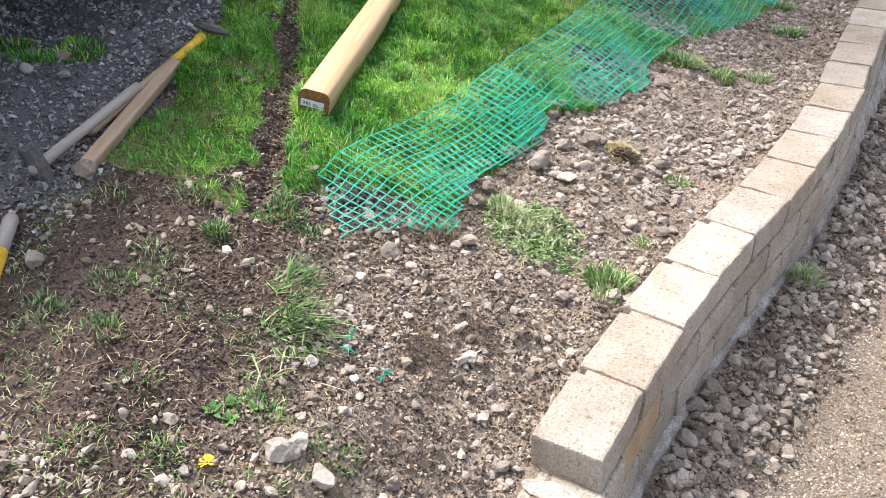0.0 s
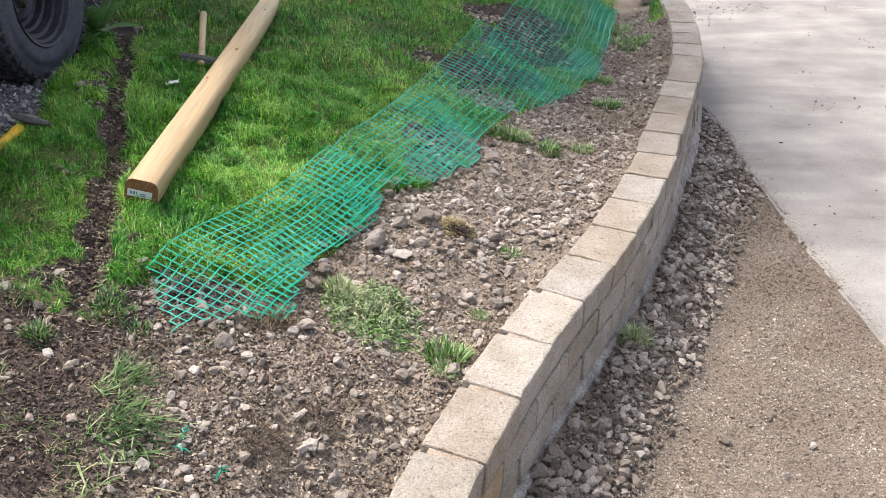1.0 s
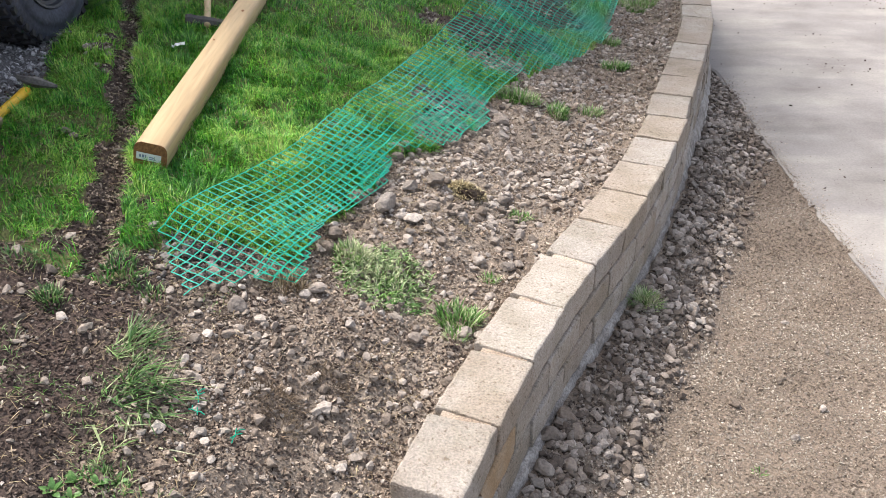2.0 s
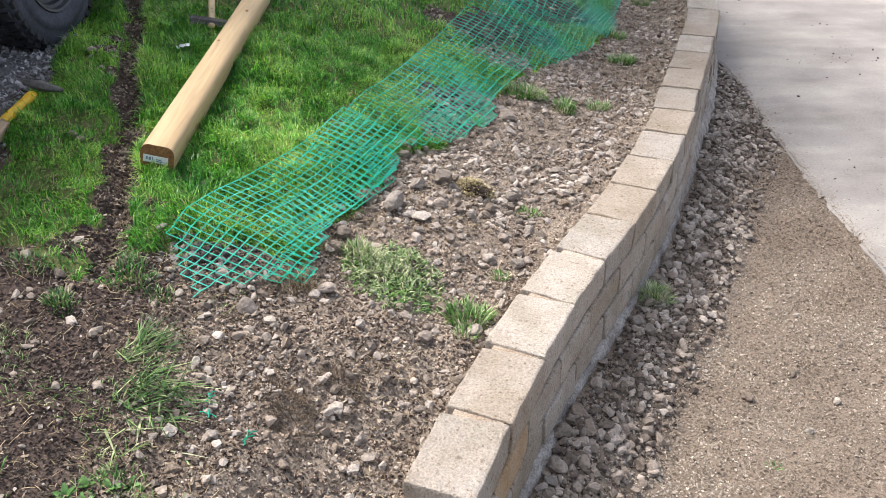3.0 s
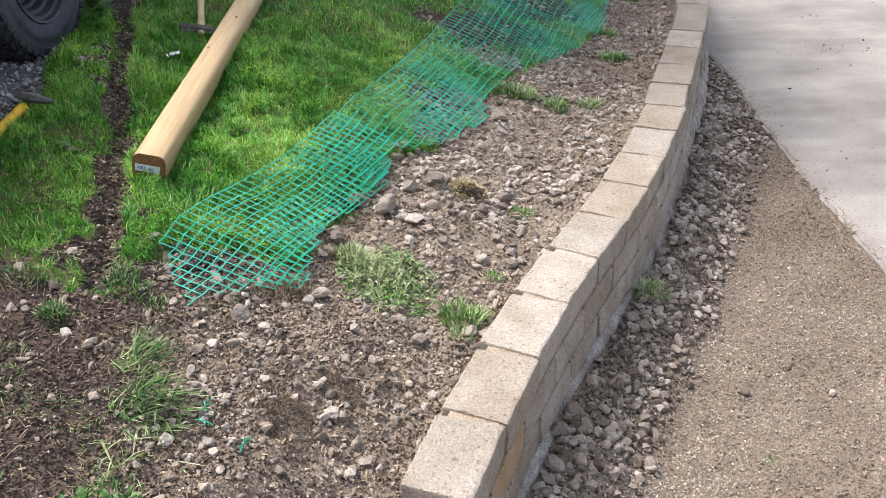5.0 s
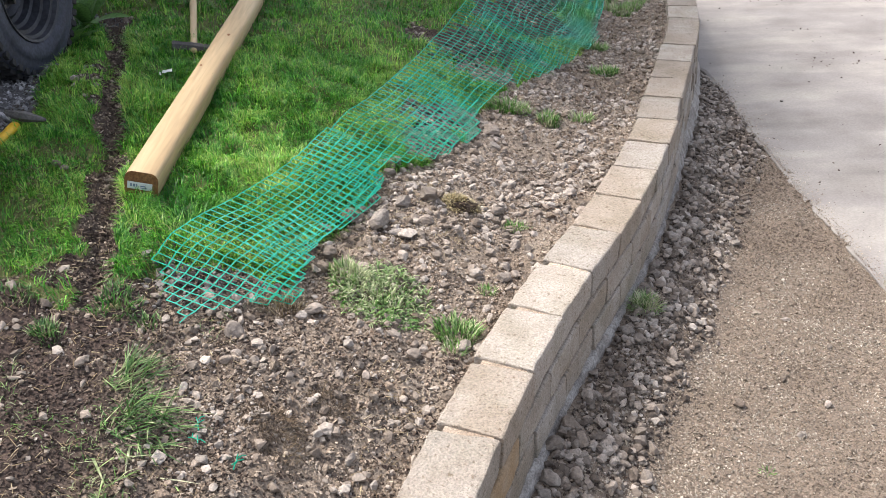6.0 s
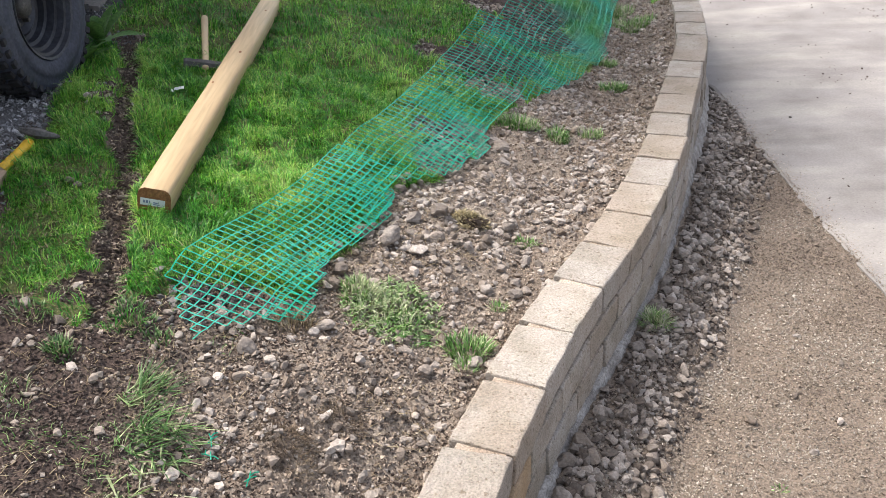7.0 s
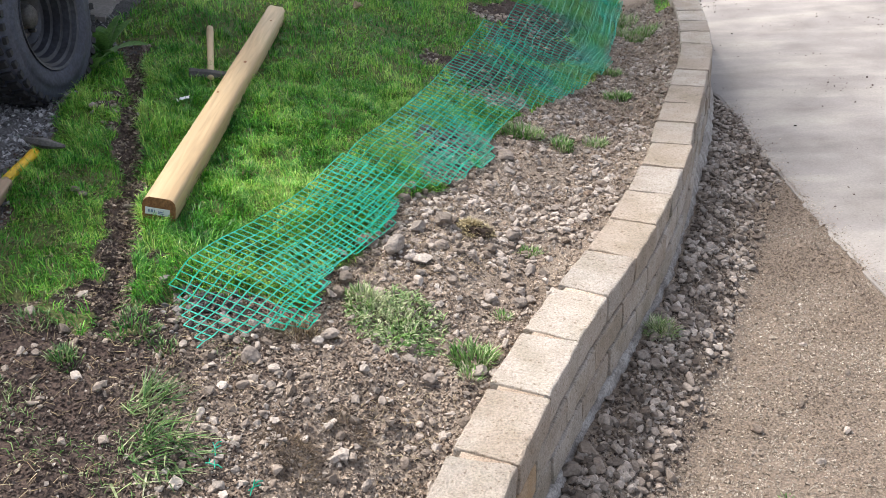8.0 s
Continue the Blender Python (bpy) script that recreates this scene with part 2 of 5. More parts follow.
M_STONE = surface("field_stone", [(0.165, 0.13, 0.102), (0.24, 0.197, 0.162), (0.295, 0.25, 0.213), (0.36, 0.315, 0.275)], 7.0, 110.0, 0.5, 0.88, "object", 0.28, contrast=0.25)
M_PEBBLE = surface("pebbles", [(0.20, 0.16, 0.128), (0.285, 0.237, 0.196), (0.35, 0.30, 0.255), (0.42, 0.37, 0.325)], 6.0, 140.0, 0.6, 0.9, "piece", 0.30, contrast=0.25)
M_EDGE = surface("bank_gravel", [(0.125, 0.098, 0.079), (0.20, 0.163, 0.134), (0.275, 0.232, 0.196), (0.37, 0.325, 0.285)], 6.0, 140.0, 0.6, 0.9, "piece", 0.28, contrast=0.25)
M_PALE = surface("pale_rock", [(0.27, 0.235, 0.205), (0.36, 0.32, 0.285), (0.42, 0.38, 0.345)], 9.0, 110.0, 0.5, 0.9, contrast=0.15)
M_CLOD = surface("soil_clods", [(0.15, 0.11, 0.082), (0.27, 0.21, 0.16), (0.39, 0.32, 0.255)], 8.0, 160.0, 0.8, 1.0, "piece", 0.3, depth=0.005, contrast=0.45)
M_GRIT = surface("drive_grit", [(0.155, 0.118, 0.09), (0.195, 0.153, 0.118), (0.24, 0.195, 0.153), (0.35, 0.305, 0.25)], 3.0, 150.0, 0.3, 0.9, "piece", 0.24, contrast=0.2)
M_PALEGRIT = surface("pale_grit", [(0.19, 0.148, 0.112), (0.29, 0.24, 0.188), (0.37, 0.315, 0.255), (0.47, 0.42, 0.355)], 3.0, 150.0, 0.3, 0.9, "piece", 0.38, contrast=0.2)
# dark soil colour, deepened further to stand for shade on the ground
M_DAMP_SHADE = surface("damp_clods", [(0.045, 0.030, 0.024), (0.078, 0.057, 0.046), (0.135, 0.104, 0.085)], 8.0, 160.0, 0.8, 1.0, "piece", 0.3, depth=0.005, contrast=0.45)
M_DARK = surface("parking_gravel", [(0.13, 0.125, 0.13), (0.22, 0.215, 0.222), (0.36, 0.35, 0.352)], 6.0, 140.0, 0.3, 0.9, "piece", 0.35)
M_NETSTONE = surface("dark_stones", [(0.07, 0.062, 0.058), (0.13, 0.12, 0.112), (0.24, 0.22, 0.205)], 6.0, 140.0, 0.3, 0.9, "piece", 0.4)
M_GRASS = surface("turf_grass", [(0.034, 0.18, 0.022), (0.09, 0.33, 0.037), (0.19, 0.48, 0.056), (0.40, 0.57, 0.125)], 2.6, 30.0, 0, 0.42, "piece", 0.42, thin=0.4, contrast=0.2)
M_TUFT = surface("tuft_grass", [(0.09, 0.22, 0.045), (0.18, 0.33, 0.085), (0.30, 0.41, 0.17), (0.50, 0.51, 0.33)], 6.0, 30.0, 0, 0.5, "piece", 0.35, thin=0.3, contrast=0.15)
M_WEED = surface("weed_blades", [(0.05, 0.13, 0.035), (0.09, 0.20, 0.05), (0.16, 0.28, 0.085), (0.36, 0.40, 0.22)], 9.0, 30.0, 0, 0.5, "piece", 0.35, thin=0.25, contrast=0.2)
M_STRAW = surface("dry_straw", [(0.15, 0.108, 0.062), (0.25, 0.19, 0.11), (0.38, 0.315, 0.20)], 8.0, 60.0, 0, 0.8, "piece", 0.4, thin=0.15)
M_BLOND = surface("blond_grass", [(0.30, 0.24, 0.125), (0.44, 0.37, 0.21), (0.58, 0.50, 0.32)], 12.0, 60.0, 0, 0.7, "piece", 0.3, thin=0.2)
M_FADED = surface("faded_grass", [(0.20, 0.30, 0.12), (0.34, 0.41, 0.20), (0.50, 0.51, 0.34)], 9.0, 30.0, 0, 0.5, "piece", 0.3, thin=0.25, contrast=0.15)
M_ROOT = surface("dead_roots", [(0.05, 0.033, 0.022), (0.10, 0.07, 0.045), (0.17, 0.125, 0.08)], 10.0, 60.0, 0, 0.95, "piece", 0.4)
M_NET = surface("green_plastic", [(0.012, 0.36, 0.215), (0.022, 0.46, 0.30), (0.08, 0.57, 0.43)], 2.5, 40.0, 0, 0.24, thin=0.2, contrast=0.1)
M_TIMBER = wood_material("yellow_pine", [(0.42, 0.285, 0.145), (0.53, 0.385, 0.22), (0.61, 0.475, 0.30)], 1)
M_END = surface("stained_end_grain", [(0.16, 0.065, 0.022), (0.24, 0.105, 0.04), (0.30, 0.14, 0.06)], 30.0, 160.0, 0.4, 0.8)
M_HANDLE = wood_material("hickory_handle", [(0.44, 0.31, 0.17), (0.56, 0.42, 0.25), (0.64, 0.50, 0.32)], 1)
M_GREYWOOD = wood_material("weathered_handle", [(0.23, 0.20, 0.18), (0.32, 0.285, 0.26), (0.38, 0.345, 0.32)], 1)
M_STAKE = wood_material("brown_stake", [(0.25, 0.17, 0.11), (0.34, 0.245, 0.165), (0.41, 0.31, 0.22)], 1)
M_YELLOW = surface("yellow_paint", [(0.60, 0.36, 0.02), (0.70, 0.44, 0.03)], 20.0, 90.0, 0.1, 0.45, contrast=0.15)
M_STEEL = surface("worn_dark_steel", [(0.05, 0.048, 0.047), (0.085, 0.08, 0.078), (0.14, 0.132, 0.125)], 14.0, 120.0, 0.4, 0.65, metal=0.3)
# one rubber in two tones: tread blackened for its shade, sidewall lighter
M_SHADED_TREAD = surface("shaded_tread_rubber", [(0.008, 0.008, 0.010), (0.014, 0.014, 0.017), (0.024, 0.024, 0.028)], 9.0, 70.0, 0.2, 0.8)
M_SIDEWALL = surface("sidewall_rubber", [(0.026, 0.030, 0.048), (0.040, 0.045, 0.068), (0.058, 0.064, 0.09)], 9.0, 70.0, 0.2, 0.7)
M_RIM = surface("painted_steel_rim", [(0.018, 0.019, 0.025), (0.030, 0.032, 0.041), (0.05, 0.053, 0.065)], 8.0, 60.0, 0.1, 0.45, metal=0.3)
M_BODY = surface("dark_truck_paint", [(0.012, 0.013, 0.018), (0.018, 0.019, 0.026)], 2.0, 50.0, 0, 0.35, contrast=0.1)
M_WHITE = surface("white_paper", [(0.68, 0.69, 0.70), (0.78, 0.79, 0.80)], 20.0, 90.0, 0.1, 0.7, contrast=0.06)
M_INK = surface("blue_grey_ink", [(0.16, 0.19, 0.30), (0.20, 0.24, 0.36)], 60.0, 200.0, 0, 0.7, contrast=0.2)
M_PETAL = surface("yellow_petals", [(0.75, 0.52, 0.01), (0.85, 0.62, 0.03)], 60.0, 200.0, 0, 0.6, contrast=0.1)
M_PAVE = surface("brown_grey_paving", [(0.21, 0.185, 0.17), (0.27, 0.24, 0.225), (0.32, 0.29, 0.27)], 2.5, 60.0, 0.4, 0.9, contrast=0.2)
M_BROADLEAF = surface("weed_leaf", [(0.085, 0.19, 0.05), (0.15, 0.28, 0.075)], 20.0, 90.0, 0.2, 0.5, "piece", 0.25, thin=0.2)
M_CROWN = surface("tree_leaves", [(0.03, 0.07, 0.015), (0.06, 0.11, 0.025)], 3.0, 30.0, 0, 0.6, "piece", 0.3, thin=0.2)
M_BARK = surface("tree_bark", [(0.07, 0.055, 0.045), (0.13, 0.105, 0.085)], 9.0, 60.0, 0.8, 0.95, depth=0.01)


# ---- making meshes ----
def mesh_of(name, verts, faces, material, smooth=False):
    me = bpy.data.meshes.new(name)
    me.from_pydata([tuple(v) for v in verts], [], [tuple(f) for f in faces])
    me.materials.append(material)
    if smooth:
        me.polygons.foreach_set("use_smooth", [True] * len(me.polygons))
    me.update()
    return me


def many(name, verts, faces, material, smooth=False):
    """One mesh from arrays: verts (n, 3), faces as a list of arrays (k, corners)."""
    me = bpy.data.meshes.new(name)
    corners = np.concatenate([f.ravel() for f in faces]).astype(np.int32)
    sizes = np.concatenate([np.full(len(f), f.shape[1]) for f in faces])
    starts = np.concatenate([[0], np.cumsum(sizes)[:-1]]).astype(np.int32)
    me.vertices.add(len(verts))
    me.vertices.foreach_set("co", np.asarray(verts, np.float32).ravel())
    me.loops.add(len(corners))
    me.loops.foreach_set("vertex_index", corners)
    me.polygons.add(len(sizes))
    me.polygons.foreach_set("loop_start", starts)
    me.update(calc_edges=True)
    me.validate()
    me.materials.append(material)
    me.polygons.foreach_set("use_smooth", np.full(len(me.polygons), smooth))
    return me


def part(name, bm, material, parent=None, label="", smooth=False):
    me = bpy.data.meshes.new(name)
    if smooth:
        for f in bm.faces:
            f.smooth = True
    bmesh.ops.recalc_face_normals(bm, faces=bm.faces)
    bm.to_mesh(me)
    bm.free()
    me.materials.append(material)
    ob = new(name, me)
    ob.parent = parent
    return tagged(ob, label)


def empty(name, m, label, category, group="", kind=""):
    ob = new(name)
    ob.matrix_basis = m
    return tagged(ob, label, category, group, kind)


def rod(points, radii, sides=10, squash=1.0):
    """A bmesh tube through points."""
    bm, rings = bmesh.new(), []
    pts = [Vector(p) for p in points]
    for k, p in enumerate(pts):
        way = (pts[min(k + 1, len(pts) - 1)] - pts[max(k - 1, 0)]).normalized()
        a = way.cross(Vector((0, 0, 1)) if abs(way.z) < 0.9 else Vector((1, 0, 0))).normalized()
        b = a.cross(way)
        rings.append([bm.verts.new(p + radii[k] * (math.cos(2 * math.pi * s / sides) * a + squash * math.sin(2 * math.pi * s / sides) * b)) for s in range(sides)])
    for r, q in zip(rings, rings[1:]):
        for s in range(sides):
            bm.faces.new((r[s], r[(s + 1) % sides], q[(s + 1) % sides], q[s]))
    bm.faces.new(rings[0][::-1])
    bm.faces.new(rings[-1])
    return bm


def block_bm(sx, sy, sz, edge, rough=0.0, seed=0, cuts=0):
    """A box from the origin with rounded, worn edges."""
    bm = bmesh.new()
    bmesh.ops.create_cube(bm, size=1)
    for v in bm.verts:
        v.co = Vector(((v.co.x + 0.5) * sx, (v.co.y + 0.5) * sy, (v.co.z + 0.5) * sz))
    if cuts:
        bmesh.ops.subdivide_edges(bm, edges=bm.edges[:], cuts=cuts, use_grid_fill=True)
    sharp = [e for e in bm.edges if len(e.link_faces) == 2 and e.calc_face_angle() > 0.5]
    bmesh.ops.bevel(bm, geom=sharp, offset=edge, segments=2, affect="EDGES", profile=0.5)
    if rough:
        for v in bm.verts:
            v.co += rough * noise.noise_vector(v.co * 14 + Vector((seed * 7.7, 0, 0))) + 0.4 * rough * noise.noise_vector(v.co * 50 + Vector((seed * 3.1, 5, 0)))
    return bm


def pebble(seed, corners=18):
    """Corners and triangles of a broken stone about 1 across: the hull of scattered points, flat-sided with blunt edges."""
    r = random.Random(seed)
    round_off = r.uniform(2.2, 3.6)
    stretch = (r.uniform(0.85, 1.3), r.uniform(0.7, 1.0), r.uniform(0.5, 0.85))
    bm = bmesh.new()
    for _ in range(corners):
        p = Vector((r.gauss(0, 1), r.gauss(0, 1), r.gauss(0, 1)))
        size = sum(abs(c) ** round_off for c in p) ** (1 / round_off)
        p = p / max(size, 1e-6) * 0.46 * r.uniform(0.86, 1.05)
        bm.verts.new((p.x * stretch[0], p.y * stretch[1], p.z * stretch[2]))
    hull = bmesh.ops.convex_hull(bm, input=bm.verts[:])
    bmesh.ops.delete(bm, geom=[g for g in hull["geom_interior"] if isinstance(g, bmesh.types.BMVert)], context="VERTS")
    bm.verts.index_update()
    verts = np.array([v.co[:] for v in bm.verts])
    faces = np.array([[v.index for v in f.verts] for f in bm.faces])
    bm.free()
    return verts, faces


def crumb(seed):
    """As pebble, with about 12 triangles."""
    return pebble(500 + seed, 8)


def scatter(name, x, y, size, shapes, material, sink=0.25, label="", category="gravel", z=None):
    """Many loose bits as one mesh."""
    z = crumbled_z(x, y) if z is None else z
    all_v, all_f, start = [], [], 0
    kind = rng.integers(0, len(shapes), len(x))
    for k, (sv, sf) in enumerate(shapes):
        pick = np.flatnonzero(kind == k)
        if not len(pick):
            continue
        c = rng.normal(size=(len(pick), 4)) * np.array([1, 0.25, 0.25, 1])
        c /= np.linalg.norm(c, axis=1, keepdims=True)
        w, a, b, d = c.T
        rot = np.stack([np.stack([1 - 2 * (b * b + d * d), 2 * (a * b - w * d), 2 * (a * d + w * b)], -1), np.stack([2 * (a * b + w * d), 1 - 2 * (a * a + d * d), 2 * (b * d - w * a)], -1),
                        np.stack([2 * (a * d - w * b), 2 * (b * d + w * a), 1 - 2 * (a * a + b * b)], -1)], 1)
        v = np.einsum("nij,kj->nki", rot, sv) * size[pick, None, None]
        v += np.stack([x[pick], y[pick], z[pick] + size[pick] * sink], -1)[:, None, :]
        all_v.append(v.reshape(-1, 3))
        all_f.append((sf[None] + (start + np.arange(len(pick)) * len(sv))[:, None, None]).reshape(-1, 3))
        start += len(pick) * len(sv)
    return tagged(new(name, many(name, np.concatenate(all_v), all_f, material)), label, category, kind="stuff")


def blades(x, y, z, length, width, lean, turn=None, bend=0.5):
    """Corners and faces of grass blades: each a bent, tapering strip."""
    n = len(x)
    turn = rng.uniform(0, 2 * math.pi, n) if turn is None else turn
    side = np.stack([-np.sin(turn), np.cos(turn), np.zeros(n)], -1) * width[:, None] / 2
    out = np.stack([np.cos(turn), np.sin(turn), np.zeros(n)], -1)
    base = np.stack([x, y, z], -1)
    up = np.array([0, 0, 1.0])
    mid = base + out * (length * np.sin(lean) * 0.45)[:, None] + up * (length * np.cos(lean) * 0.55)[:, None]
    far = np.minimum(lean + bend, 1.75)
    tip = mid + out * (length * np.sin(far) * 0.5)[:, None] + up * (length * np.cos(far) * 0.5)[:, None]
    v = np.stack([base - side, base + side, mid + side * 0.8, mid - side * 0.8, tip], 1).reshape(-1, 3)
    i = np.arange(n)[:, None] * 5
    return v, [i + np.array([[0, 1, 2, 3]]), i + np.array([[3, 2, 4]])]


# ---- ground ----
def crumbled_z(x, y):
    """The ground with its clods and hollows."""
    x, y = np.asarray(x, float), np.asarray(y, float)
    d = wall_side(x, y)
    soft = np.where(d > 0.1, 1.0, 0.5)
    close = (np.abs(x) < 2.6) & (y > 0.8) & (y < 8)
    lumps = 0.045 * (cloud(x, y, 0.31, 1) - 0.5) + 0.03 * (cloud(x, y, 0.11, 2) - 0.5) + 0.02 * (cloud(x, y, 0.045, 3) - 0.5) + 0.011 * (cloud(x, y, 0.021, 4) - 0.5)
    return ground_z(x, y) + np.where(close, lumps * soft, 0)


def axis_steps(lo, hi, step, reach):
    inner = np.arange(lo, hi, step)
    grow = step * 1.45 ** np.arange(1, 40)
    outer = np.cumsum(grow)
    outer = outer[outer < reach]
    return np.concatenate([lo - outer[::-1], inner, inner[-1] + outer])


gx, gy = axis_steps(-2.3, 2.3, 0.0145, 900), axis_steps(1.0, 7.3, 0.0165, 900)
GX, GY = np.meshgrid(gx, gy)
gz = crumbled_z(GX.ravel(), GY.ravel())
cols = len(gx)
cell = (np.arange(len(gy) - 1)[:, None] * cols + np.arange(cols - 1)[None]).ravel()
ground = new("ground", many("ground", np.stack([GX.ravel(), GY.ravel(), gz], -1), [np.stack([cell, cell + 1, cell + 1 + cols, cell + cols], -1)], M_GROUND, True))
tagged(ground, "crumbly brown soil sloping behind the wall, gritty drive below", "ground", kind="structure")
shore = wall_side(GX.ravel(), GY.ravel())
parked = (~inside(GX.ravel(), GY.ravel(), LAWN)) & (GX.ravel() < -1.42) & (GY.ravel() > 2.0)
for key, share in (("damp_shade", damp_shade_at(GX.ravel(), GY.ravel())), ("turf", lawn_share(GX.ravel(), GY.ravel())), ("grit", (shore < 0.05) * ease(0.12, 0.34, -shore + 0.05 * cloud(GX.ravel(), GY.ravel(), 0.1, 8))), ("parking", parked.astype(float))):
    attr = ground.data.attributes.new(key, "FLOAT", "POINT")
    attr.data.foreach_set("value", share.astype(np.float32))

# ---- drive slab ----
edge_y = np.concatenate([np.arange(-6.0, 9.0, 0.07), [12, 20, 60, 300]])
edge_x = -0.45 * ease(6.25, 6.75, edge_y) + 1.945 + 0.02 * ease(4, 5, edge_y) + 0.075 * ease(5, 6.6, edge_y) + 0.02 * (cloud(edge_y, 0 * edge_y, 0.25, 2) - 0.5) + 0.02 * (cloud(edge_y, 0 * edge_y, 0.08, 4) - 0.5)
top = DRIVE + 0.012
verts, faces = [], []
for k, (x, y) in enumerate(zip(edge_x, edge_y)):
    verts += [(x - 0.012, y, DRIVE - 0.12), (x, y, top - 0.008), (x + 0.02, y, top), (x + 4, y, top), (300, y, top), (300, y, DRIVE - 0.12)]
    if k:
        faces += [(6 * k - 6 + j, 6 * k - 5 + j, 6 * k + 1 + j, 6 * k + j) for j in range(5)]
driveway = new("driveway", mesh_of("driveway", verts, [f[::-1] for f in faces], M_SLAB))
tagged(driveway, "pale weathered concrete driveway slab with faint stains", "driveway", kind="structure")

# ---- paving beyond the truck ----
px, py = np.meshgrid(np.linspace(-7, -1.72, 24), np.linspace(4.9, 14, 24))
px = px - 0.25 * (py - 4.9) / 9 * 3 * (px > -6.9)
pz = ground_z(px.ravel(), py.ravel()) + 0.035
cell = (np.arange(23)[:, None] * 24 + np.arange(23)[None]).ravel()
low = np.stack([px.ravel(), py.ravel(), pz - 0.08], -1)
n = 24 * 24
rim_loop = np.concatenate([np.arange(24), np.arange(1, 24) * 24 + 23, 23 * 24 + np.arange(22, -1, -1), np.arange(22, 0, -1) * 24])
skirt = np.stack([rim_loop, np.roll(rim_loop, -1), np.roll(rim_loop, -1) + n, rim_loop + n], -1)
tagged(new("pavement", many("pavement", np.concatenate([np.stack([px.ravel(), py.ravel(), pz], -1), low]), [np.stack([cell, cell + 1, cell + 25, cell + 24], -1), skirt], M_PAVE)),
       "brown-grey concrete paving beside the parked truck", "pavement", kind="structure")

# ---- retaining wall ----
wall = empty("retaining_wall", pose(0, 0, 0), "low curved wall of tan concrete blocks in three courses", "wall", kind="structure")
BLOCKS = []
for s in range(6):
    bm = block_bm(1, BLOCK_D, COURSE - 0.005, 0.009, 0.0048, s, 8)
    for v in bm.verts:  # narrower towards the back
        v.co.x = 0.5 + (v.co.x - 0.5) * (1.0 - 0.055 * v.co.y / BLOCK_D)
    me = bpy.data.meshes.new("block")
    bmesh.ops.recalc_face_normals(bm, faces=bm.faces)
    bm.to_mesh(me)
    bm.free()
    me.materials.append(M_BLOCK)
    BLOCKS.append(me)


def on_front(s):
    """The front line at s blocks from its near end, s may be fractional."""
    k = min(max(int(math.floor(s)), 0), len(FRONT) - 2)
    return Vector((*(FRONT[k] + (FRONT[k + 1] - FRONT[k]) * (s - k)), 0))


for course, (first, last) in enumerate(((2.0, len(FRONT) - 1.0), (0.5, len(FRONT) - 1.5), (0.0, len(FRONT) - 1.0))):
    s = first
    while s < last - 0.1:
        a, b = on_front(s), on_front(s + 1)
        way = b - a
        ob = new("block", BLOCKS[int(rng.integers(6))])
        ob.parent = wall
        twist = rng.normal(0, 0.5)
        push = rng.normal(0, 0.0025) + 0.006 * course
        across = Vector((-way.y, way.x, 0)).normalized()
        spot = a - across * push + way.normalized() * 0.004
        ob.matrix_basis = pose(spot.x, spot.y, WALL_TOP - COURSE * (course + 1) + rng.normal(0, 0.0015), rng.normal(0, 0.25), rng.normal(0, 0.25), math.degrees(math.atan2(way.y, way.x)) + twist) @ Matrix.Diagonal((way.length - 0.009, 1, 1, 1))
        if course == 1 and s == 2.5:
            ob.data = ob.data.copy()
            ob.data.materials[0] = M_TANBLOCK
            tagged(ob, "block stained orange tan")
        s += 1
# the mortar bed under the lowest course
foot_s = np.arange(0, len(FRONT) - 1.0, 0.045)
verts, faces = [], []
for k, s in enumerate(foot_s):
    a, b = on_front(s), on_front(s + 0.3)
    across = Vector((-(b - a).y, (b - a).x, 0)).normalized()
    out = 0.004 + 0.018 * cloud(s, 0.0, 0.8, 3) + 0.014 * cloud(s, 0.0, 0.25, 5) + 0.010 * cloud(s, 0.0, 0.07, 9)
    z = WALL_TOP - 3 * COURSE - 0.004 + 0.016 * (cloud(s, 0.0, 0.4, 7) - 0.5) + 0.012 * (cloud(s, 0.0, 0.09, 8) - 0.5)
    for off, h in ((-out - 0.03, z - 0.12), (-out, z - 0.03), (-out + 0.012, z - 0.006), (-out + 0.028, z), (0.19, z), (0.2, z - 0.12)):
        verts.append(a + across * off + Vector((0, 0, h)))
    if k:
        faces += [(6 * k - 6 + j, 6 * k - 5 + j, 6 * k + 1 + j, 6 * k + j) for j in range(5)]
foot = new("footing", mesh_of("footing", verts, faces, M_FOOT))
foot.parent = wall
tagged(foot, "rough pale grey mortar bed along the base")
# fill between the blocks' faces, so that no light comes through the joints
verts, faces = [], []
for k, s in enumerate(foot_s):
    a, b = on_front(s), on_front(s + 0.3)
    across = Vector((-(b - a).y, (b - a).x, 0)).normalized()
    high = WALL_TOP - 0.014 - (COURSE if s < 2.05 else 0.0)
    for off, h in ((0.022, -0.30), (0.022, high), (0.165, high), (0.165, -0.30)):
        verts.append(a + across * off + Vector((0, 0, h)))
    if k:
        faces += [(4 * k - 4 + j, 4 * k - 3 + j, 4 * k + 1 + j, 4 * k + j) for j in range(3)]
fill = new("core_fill", mesh_of("core_fill", verts, faces, M_CLOD))
fill.parent = wall
# mortar smeared on the step at the near end
bm = bmesh.new()
bmesh.ops.create_icosphere(bm, subdivisions=3, radius=1)
for v in bm.verts:
    v.co = Vector((v.co.x * 0.085, v.co.y * 0.03, max(-0.3, v.co.z) * 0.008)) + 0.012 * noise.noise_vector(v.co * 2.5) * Vector((1, 1, 0.1))
smear = part("mortar_smear", bm, M_FOOT, wall, "pale dried mortar smear")
